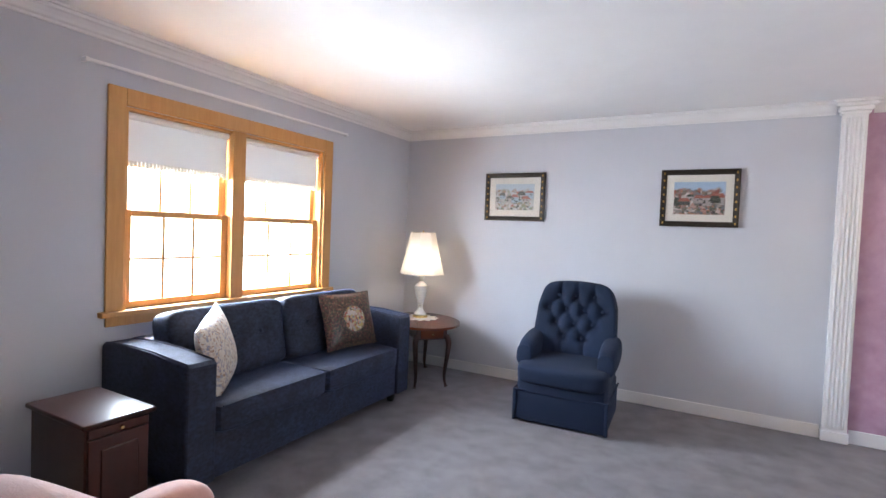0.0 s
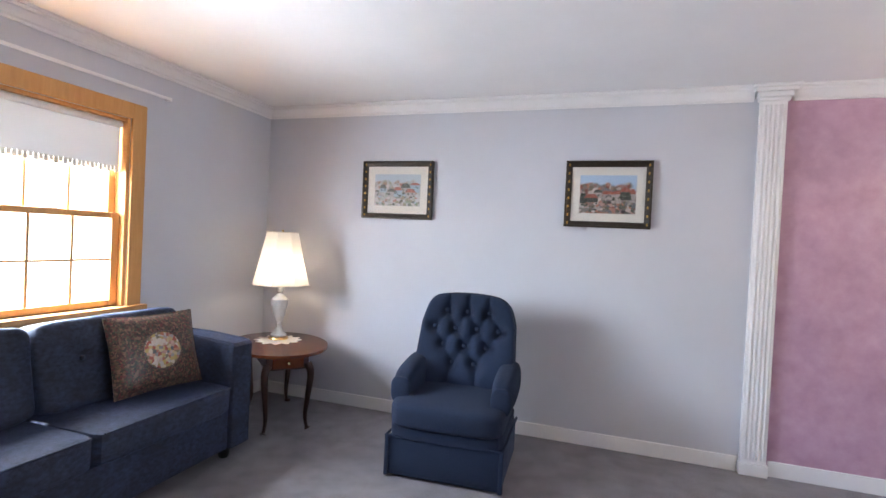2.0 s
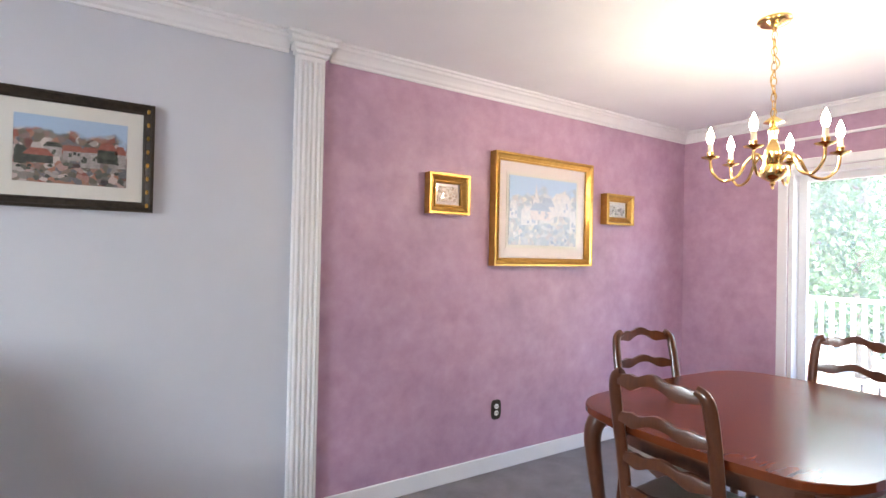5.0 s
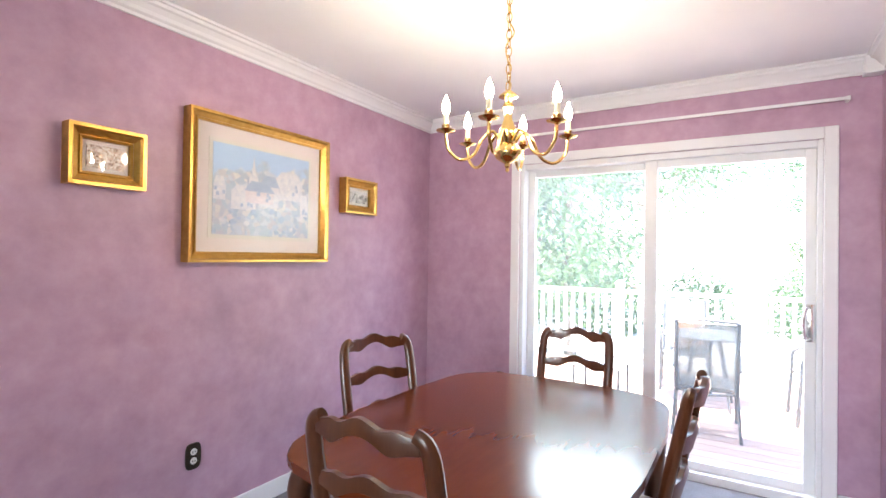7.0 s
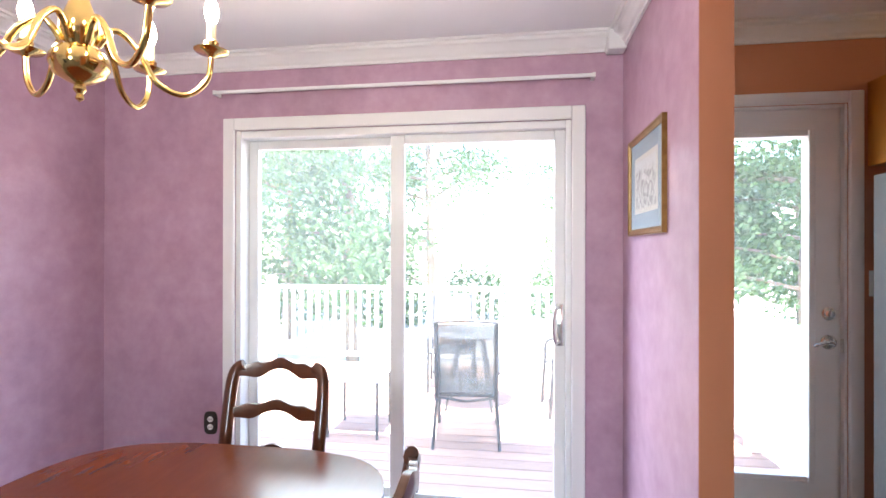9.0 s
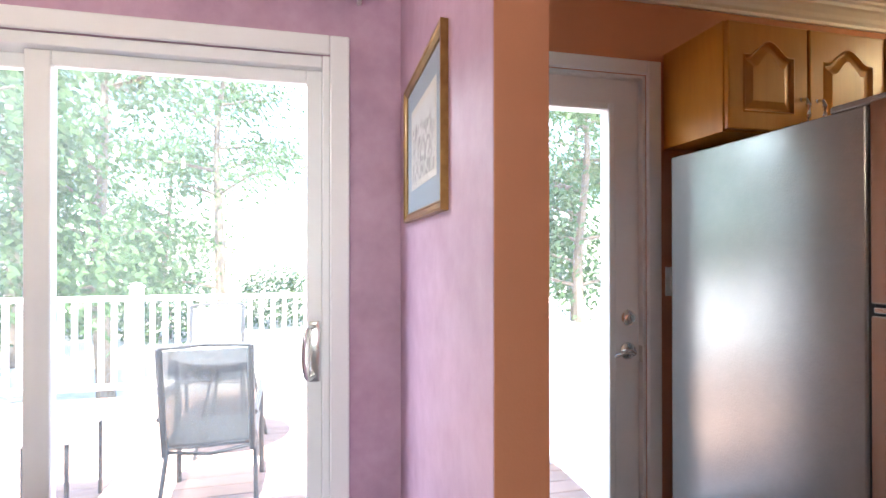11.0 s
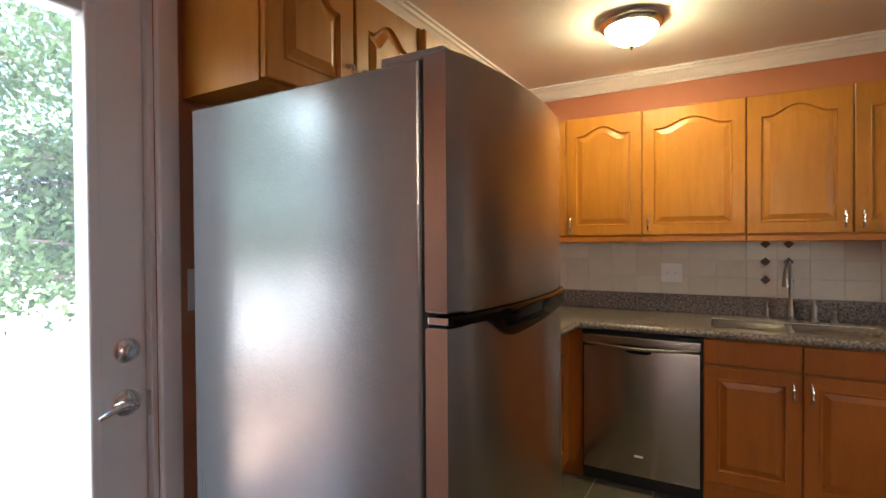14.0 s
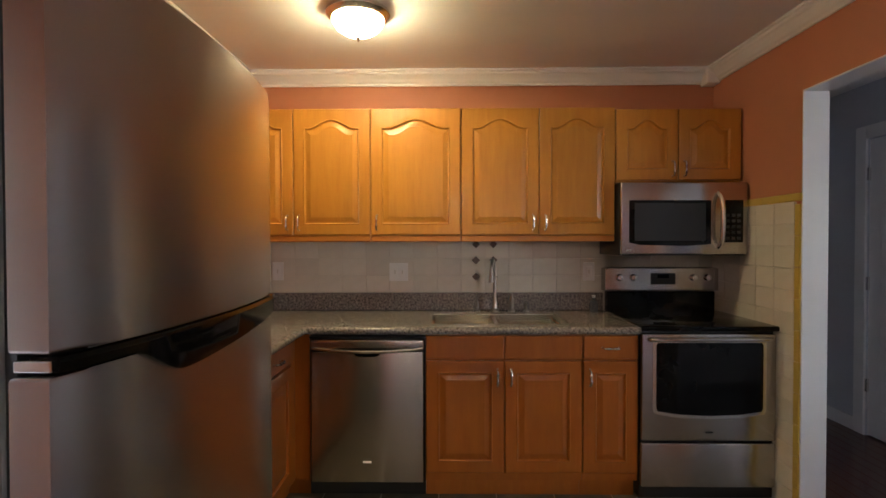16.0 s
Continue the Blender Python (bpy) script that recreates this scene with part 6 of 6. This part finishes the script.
plate(4.846, YK + 0.009, 1.148, 180, 2, "double white switch plate on the tiled backsplash")
plate(3.636, YK + 0.009, 1.15, 180, 1, "single white outlet on the tiled backsplash")
plate(5.622, YK + 0.009, 1.153, 180, 1, "single white outlet on the tiled backsplash")
plate(XE, 0.685, 1.22, -90, 1, "single white switch between door and refrigerator")

# ---- outside ----
DZ = -0.10
structure("ground", B((-90, 140, -110, 110, -1.6, -1.5)), M_ground, "pale sunlit gravel yard round the house", "ground")
deck = structure("deck", B((XE + T, 9.7, -0.5 + 1.0, 5.6, DZ - 0.22, DZ - 0.035)), M_deck, "weathered red-brown wooden deck", "deck")
DY0, DY1, DX1 = 0.52, 5.6, 9.7
fence = thing("deck_railing", 0, 0, DZ, 0, "white deck railing with square balusters", "railing")
for x, y in [(DX1 - 0.05, DY0 + 0.05 + k * (DY1 - DY0 - 0.1) / 3) for k in range(4)] + [(XE + T + 0.06 + k * 1.22, yy) for yy in (DY0 + 0.05, DY1 - 0.05) for k in range(3)]:
    p = part("post", B((x - 0.05, x + 0.05, y - 0.05, y + 0.05, 0, 1.08), bevel=0.004), M_vinyl, fence)
    part("cap", B((x - 0.062, x + 0.062, y - 0.062, y + 0.062, 1.08, 1.10), (x - 0.04, x + 0.04, y - 0.04, y + 0.04, 1.10, 1.125), bevel=0.008), M_vinyl, p)
for a in ((DX1 - 0.085, DX1 - 0.015, DY0, DY1), (XE + T, DX1 - 0.1, DY0 + 0.015, DY0 + 0.085), (XE + T, DX1 - 0.1, DY1 - 0.085, DY1 - 0.015)):
    part("top_rail", B((*a, 0.95, 1.0), bevel=0.006), M_vinyl, fence)
    part("bottom_rail", B((*a, 0.08, 0.13), bevel=0.006), M_vinyl, fence)
bal = mesh_of("baluster", B((-0.019, 0.019, -0.019, 0.019, 0.13, 0.95)), M_vinyl)
spots = [(DX1 - 0.05, DY0 + 0.12 + 0.115 * k) for k in range(43)] + [(XE + T + 0.14 + 0.115 * k, yy) for yy in (DY0 + 0.05, DY1 - 0.05) for k in range(31)]
for x, y in spots:
    ob = new("baluster", bal)
    ob.parent, ob.location = fence, (x, y, 0)


def patio_chair():
    c = thing("patio_chair", 0, 0, 0, 0, "metal patio chair with a grey sling seat on the deck", "patio chair", "patio chairs")
    part("sling", turn_bm(prism([(0.24, 0.40), (0.22, 0.385), (-0.18, 0.36), (-0.22, 0.39), (-0.36, 0.93), (-0.345, 0.935), (-0.205, 0.40), (-0.17, 0.375), (0.21, 0.40)], -0.205, 0.205), Matrix.Rotation(radians(90), 4, "X")), M_sling, c, "grey woven sling")
    for k in (-1, 1):
        part("side_rail", tube(bezier([(0.25, k * 0.22, 0.40), (-0.18, k * 0.22, 0.365), (-0.23, k * 0.22, 0.40), (-0.37, k * 0.22, 0.95)], 6), 0.017, 8), M_patio, c, smooth=True)
        part("leg", tube(bezier([(0.28, k * 0.245, 0.0), (0.25, k * 0.24, 0.40), (0.22, k * 0.245, 0.60), (-0.02, k * 0.25, 0.62), (-0.27, k * 0.235, 0.56)], 6), 0.016, 8), M_patio, c, smooth=True)
        part("rear_leg", tube([(-0.10, k * 0.225, 0.40), (-0.30, k * 0.245, 0.0)], 0.013, 8), M_patio, c, smooth=True)
    part("top_bar", tube([(-0.37, -0.22, 0.95), (-0.385, 0, 0.965), (-0.37, 0.22, 0.95)], 0.012, 8), M_patio, c, smooth=True)
    part("cross_bar", tube([(-0.2, -0.22, 0.36), (-0.2, 0, 0.33), (-0.2, 0.22, 0.36)], 0.01, 8), M_patio, c, smooth=True)
    return c


pc = patio_chair()
pc.matrix_basis = pose(7.26, 2.68, DZ, 0, 0, 4)
copy_thing(pc, pose(8.68, 2.98, DZ, 0, 0, 186))
copy_thing(pc, pose(8.0, 1.75, DZ, 0, 0, 95))
pt = thing("patio_table", 8.05, 2.72, DZ, 0, "low metal and glass patio table", "patio table")
part("top", prism([(0.40 * math.cos(2 * math.pi * k / 32), 0.40 * math.sin(2 * math.pi * k / 32)) for k in range(32)], 0.68, 0.70, None, 0.004), M_top, pt)
for k in range(4):
    a = radians(45 + 90 * k)
    part("leg", tube([(0.14 * math.cos(a), 0.14 * math.sin(a), 0.68), (0.30 * math.cos(a), 0.30 * math.sin(a), 0)], 0.013, 8), M_patio, pt, smooth=True)
oc = thing("outdoor_cushion", 8.78, 2.98, DZ + 0.42, 186, "square peach cushion on the far patio chair", "cushion")
part("cover", soft_box((0.12, 0.36, 0.34), (0.0, 0, 0.17), Matrix.Rotation(radians(-8), 3, "Y"), n=4, puff=(0.5, 0, 0)), M_peach, oc, smooth=True)
ft = thing("side_stand", 7.27, 3.56, DZ, 0, "small metal patio side table", "patio table")
part("top", B((-0.22, 0.22, -0.22, 0.22, 0.44, 0.46), bevel=0.006), M_top, ft)
for x in (-0.2, 0.2):
    for y in (-0.2, 0.2):
        part("leg", tube([(x, y, 0.44), (x, y, 0)], 0.012, 8), M_patio, ft, smooth=True)


def tree(name, height, spread, seed, low=0.25, leaves=5200):
    rng = random.Random(seed)
    t = thing(name, 0, 0, 0, 0, "leafy green deciduous tree behind the deck", "tree", "trees behind the deck")
    bm = bmesh.new()
    tops = []
    trunk = bezier([(0, 0, 0), (0.1 * rng.uniform(-1, 1), 0.1, height * 0.3), (0.25 * rng.uniform(-1, 1), 0.2 * rng.uniform(-1, 1), height * 0.65), (0.3 * rng.uniform(-1, 1), 0, height * 0.92)], 5)
    tube(trunk, [0.02 * height * (1 - 0.85 * i / len(trunk)) for i in range(len(trunk))], 9, bm)
    for k in range(16):
        z = height * rng.uniform(low, 0.9)
        a = rng.uniform(0, 2 * math.pi)
        r = spread * (1 - 0.55 * abs(z / height - 0.5)) * rng.uniform(0.55, 1)
        base = min(trunk, key=lambda p: abs(p.z - z))
        end = base + Vector((math.cos(a) * r, math.sin(a) * r, rng.uniform(0.05, 0.3) * r))
        tube([base, base.lerp(end, 0.5) + Vector((0, 0, 0.05 * r)), end], [0.006 * height, 0.004 * height, 0.001 * height], 5, bm)
        tops += [end, base.lerp(end, 0.7), base.lerp(end, 0.45)]
    part("trunk", bm, M_bark, t, smooth=True)
    verts, faces = [], []
    for k in range(leaves):
        c = rng.choice(tops) + Vector((rng.gauss(0, 0.5), rng.gauss(0, 0.5), rng.gauss(0, 0.38)))
        n = Vector((rng.gauss(0, 1), rng.gauss(0, 1), rng.gauss(0, 1))).normalized()
        u = n.orthogonal().normalized() * rng.uniform(0.06, 0.12)
        v = n.cross(u).normalized() * rng.uniform(0.04, 0.07)
        i = len(verts)
        verts += [c - u, c + v * 0.9 - u * 0.2, c + u, c - v * 0.9 - u * 0.2]
        faces.append((i, i + 1, i + 2, i + 3))
    me = bpy.data.meshes.new("crown")
    me.from_pydata([tuple(v) for v in verts], [], faces)
    me.materials.append(M_leaf)
    ob = new("crown", me)
    ob.parent = t
    return t


tr1 = tree("tree", 8.5, 2.6, 1, 0.2, 6500)
tr1.matrix_basis = pose(15.0, 6.2, -1.5)
tr2 = tree("tree", 10.5, 3.0, 2, 0.12, 7500)
tr2.matrix_basis = pose(18.5, 9.5, -1.5)
for k, (x, y, s) in enumerate([(21, 5.2, 90), (17, 13, 20), (24, 12, 200), (26, 17, 140), (19.5, 1.6, 60), (15.5, -4.2, 250), (21, -7, 10), (27, 8.5, 310), (30, -1, 40), (14.0, 10.5, 300), (13.2, 8.6, 120), (17.5, -2.4, 75), (16.5, -6.2, 30)]):
    if 4 == k:
        continue
    copy_thing(tr1 if k % 2 else tr2, pose(x, y, -1.5, 0, 0, s))


def bush(seed):
    rng = random.Random(seed)
    t = thing("shrub", 0, 0, 0, 0, "dense leafy green shrub below the deck", "shrub", "shrubs below the deck")
    verts, faces = [], []
    for k in range(2600):
        a, r = rng.uniform(0, 2 * math.pi), 1.3 * rng.random() ** 0.4
        h = rng.uniform(0, 1) * 2.6 * (1 - 0.35 * (r / 1.3) ** 2)
        c = Vector((r * math.cos(a), r * math.sin(a), h)) + Vector((rng.gauss(0, 0.1), rng.gauss(0, 0.1), rng.gauss(0, 0.1)))
        n = Vector((rng.gauss(0, 1), rng.gauss(0, 1), rng.gauss(0, 1))).normalized()
        u = n.orthogonal().normalized() * rng.uniform(0.06, 0.1)
        v = n.cross(u).normalized() * 0.05
        i = len(verts)
        verts += [c - u, c + v, c + u, c - v]
        faces.append((i, i + 1, i + 2, i + 3))
    me = bpy.data.meshes.new("foliage")
    me.from_pydata([tuple(v) for v in verts], [], faces)
    me.materials.append(M_leaf)
    ob = new("foliage", me)
    ob.parent = t
    part("stem", tube([(0, 0, 0), (0.05, 0, 1.2)], [0.04, 0.015], 8), M_bark, t, smooth=True)
    return t


b1 = bush(5)
b1.matrix_basis = pose(20.2, 11.8, -1.5)
for x, y, s in ((22.0, 14.5, 40), (24.5, 4.0, 200), (23.5, 10.0, 90), (24, -3.0, 150), (22, 7.0, 300), (25, 0.5, 260)):
    copy_thing(b1, pose(x, y, -1.5, 0, 0, s))
structure("house_roof", B((XW - 0.2, XE + 0.25, -3.9, YN + 0.6, H + 0.125, H + 0.35)), M_siding, "roof edge over the rooms", "roof")

# ---- tiles and boards ----
def lay(name, parent, mesh, spots):
    for m in spots:
        ob = new(name, mesh)
        ob.parent = parent
        ob.matrix_basis = m


ft_w = 0.305
ft_mesh = mesh_of("tile", B((-ft_w / 2 + 0.003, ft_w / 2 - 0.003, -ft_w / 2 + 0.003, ft_w / 2 - 0.003, -0.008, 0.0), bevel=0.002, seg=1), M_slate)
spots = []
for i in range(10):
    for j in range(12):
        x, y = XK - 0.1 + ft_w * (i + 0.5), YK + ft_w * (j + 0.5)
        if x < XE - 0.1 and y < YP0 - 0.12:
            spots.append(pose(x, y, 0, 0, 0, 90 * ((i * 7 + j * 3) % 4)))
lay("tile", kitchen_floor, ft_mesh, spots)

back = structure("backsplash", B((3.55, XE - 0.021, YK + 0.0005, YK + 0.004, 1.016, UZ0), (XK + 0.001, 3.55, YK + 0.0005, YK + 0.004, 0.3, 1.27)), M_grout, "ivory tiled backsplash behind worktop and range", "backsplash")
side = structure("backsplash_side", B((XK + 0.0005, XK + 0.004, YK + 0.004, -1.09, 0.0, 1.53)), M_grout, "ivory tiles beside the range", "backsplash")
tw, th = 0.152, 0.1085
wt_mesh = mesh_of("tile", B((-tw / 2 + 0.0012, tw / 2 - 0.0012, 0.0, 0.007, -th / 2 + 0.0012, th / 2 - 0.0012), bevel=0.0015, seg=1), M_tile)
spots = []
for j in range(3):
    for i in range(16):
        spots.append(pose(5.74 - tw * i, YK + 0.002, 1.018 + th * (j + 0.5)))
for j in range(3):
    for i in range(5):
        spots.append(pose(3.47 - tw * i + 0.0, YK + 0.002, 0.94 + th * (j + 0.5)))
lay("tile", back, wt_mesh, spots)
spots = []
for j in range(14):
    for i in range(5):
        spots.append(pose(XK + 0.002, -1.17 - tw * i + 0.0, 0.015 + th * (j + 0.5), 0, 0, -90))
lay("tile", side, wt_mesh, spots)
ed_mesh = mesh_of("edge_tile", B((-0.003, 0.009, -0.019, 0.019, -0.075, 0.075), bevel=0.003, seg=1), M_yellow)
lay("edge_tile", side, ed_mesh, [pose(XK + 0.002, -1.073, 0.08 + 0.1515 * k) for k in range(10)] + [pose(XK + 0.002, -1.125 - 0.1515 * k - 0.0, 1.553, 90, 0, 0) for k in range(5)])
dm = mesh_of("accent_tile", turn_bm(prism([(-0.026, 0), (0, -0.026), (0.026, 0), (0, 0.026)], 0.0, 0.011, None, 0.001, 1), SOUTH), M_brownt)
lay("accent_tile", back, dm, [pose(x, YK + 0.0005, z) for x in (4.353, 4.242) for z in (1.117, 1.223, 1.325)])

bd = mesh_of("board", B((-0.067, 0.067, DY0, DY1, -0.035, 0.0), bevel=0.004, seg=1), M_deck)
lay("board", deck, bd, [pose(XE + T + 0.075 + 0.14 * k, 0, DZ) for k in range(26)])
hb = mesh_of("floorboard", B((-0.04, 0.04, -1.325, 1.325, -0.004, 0.0), bevel=0.0008, seg=1), M_wood)
lay("floorboard", hall_floor, hb, [pose(1.692 + 0.0815 * k, -2.075, 0) for k in range(13)])
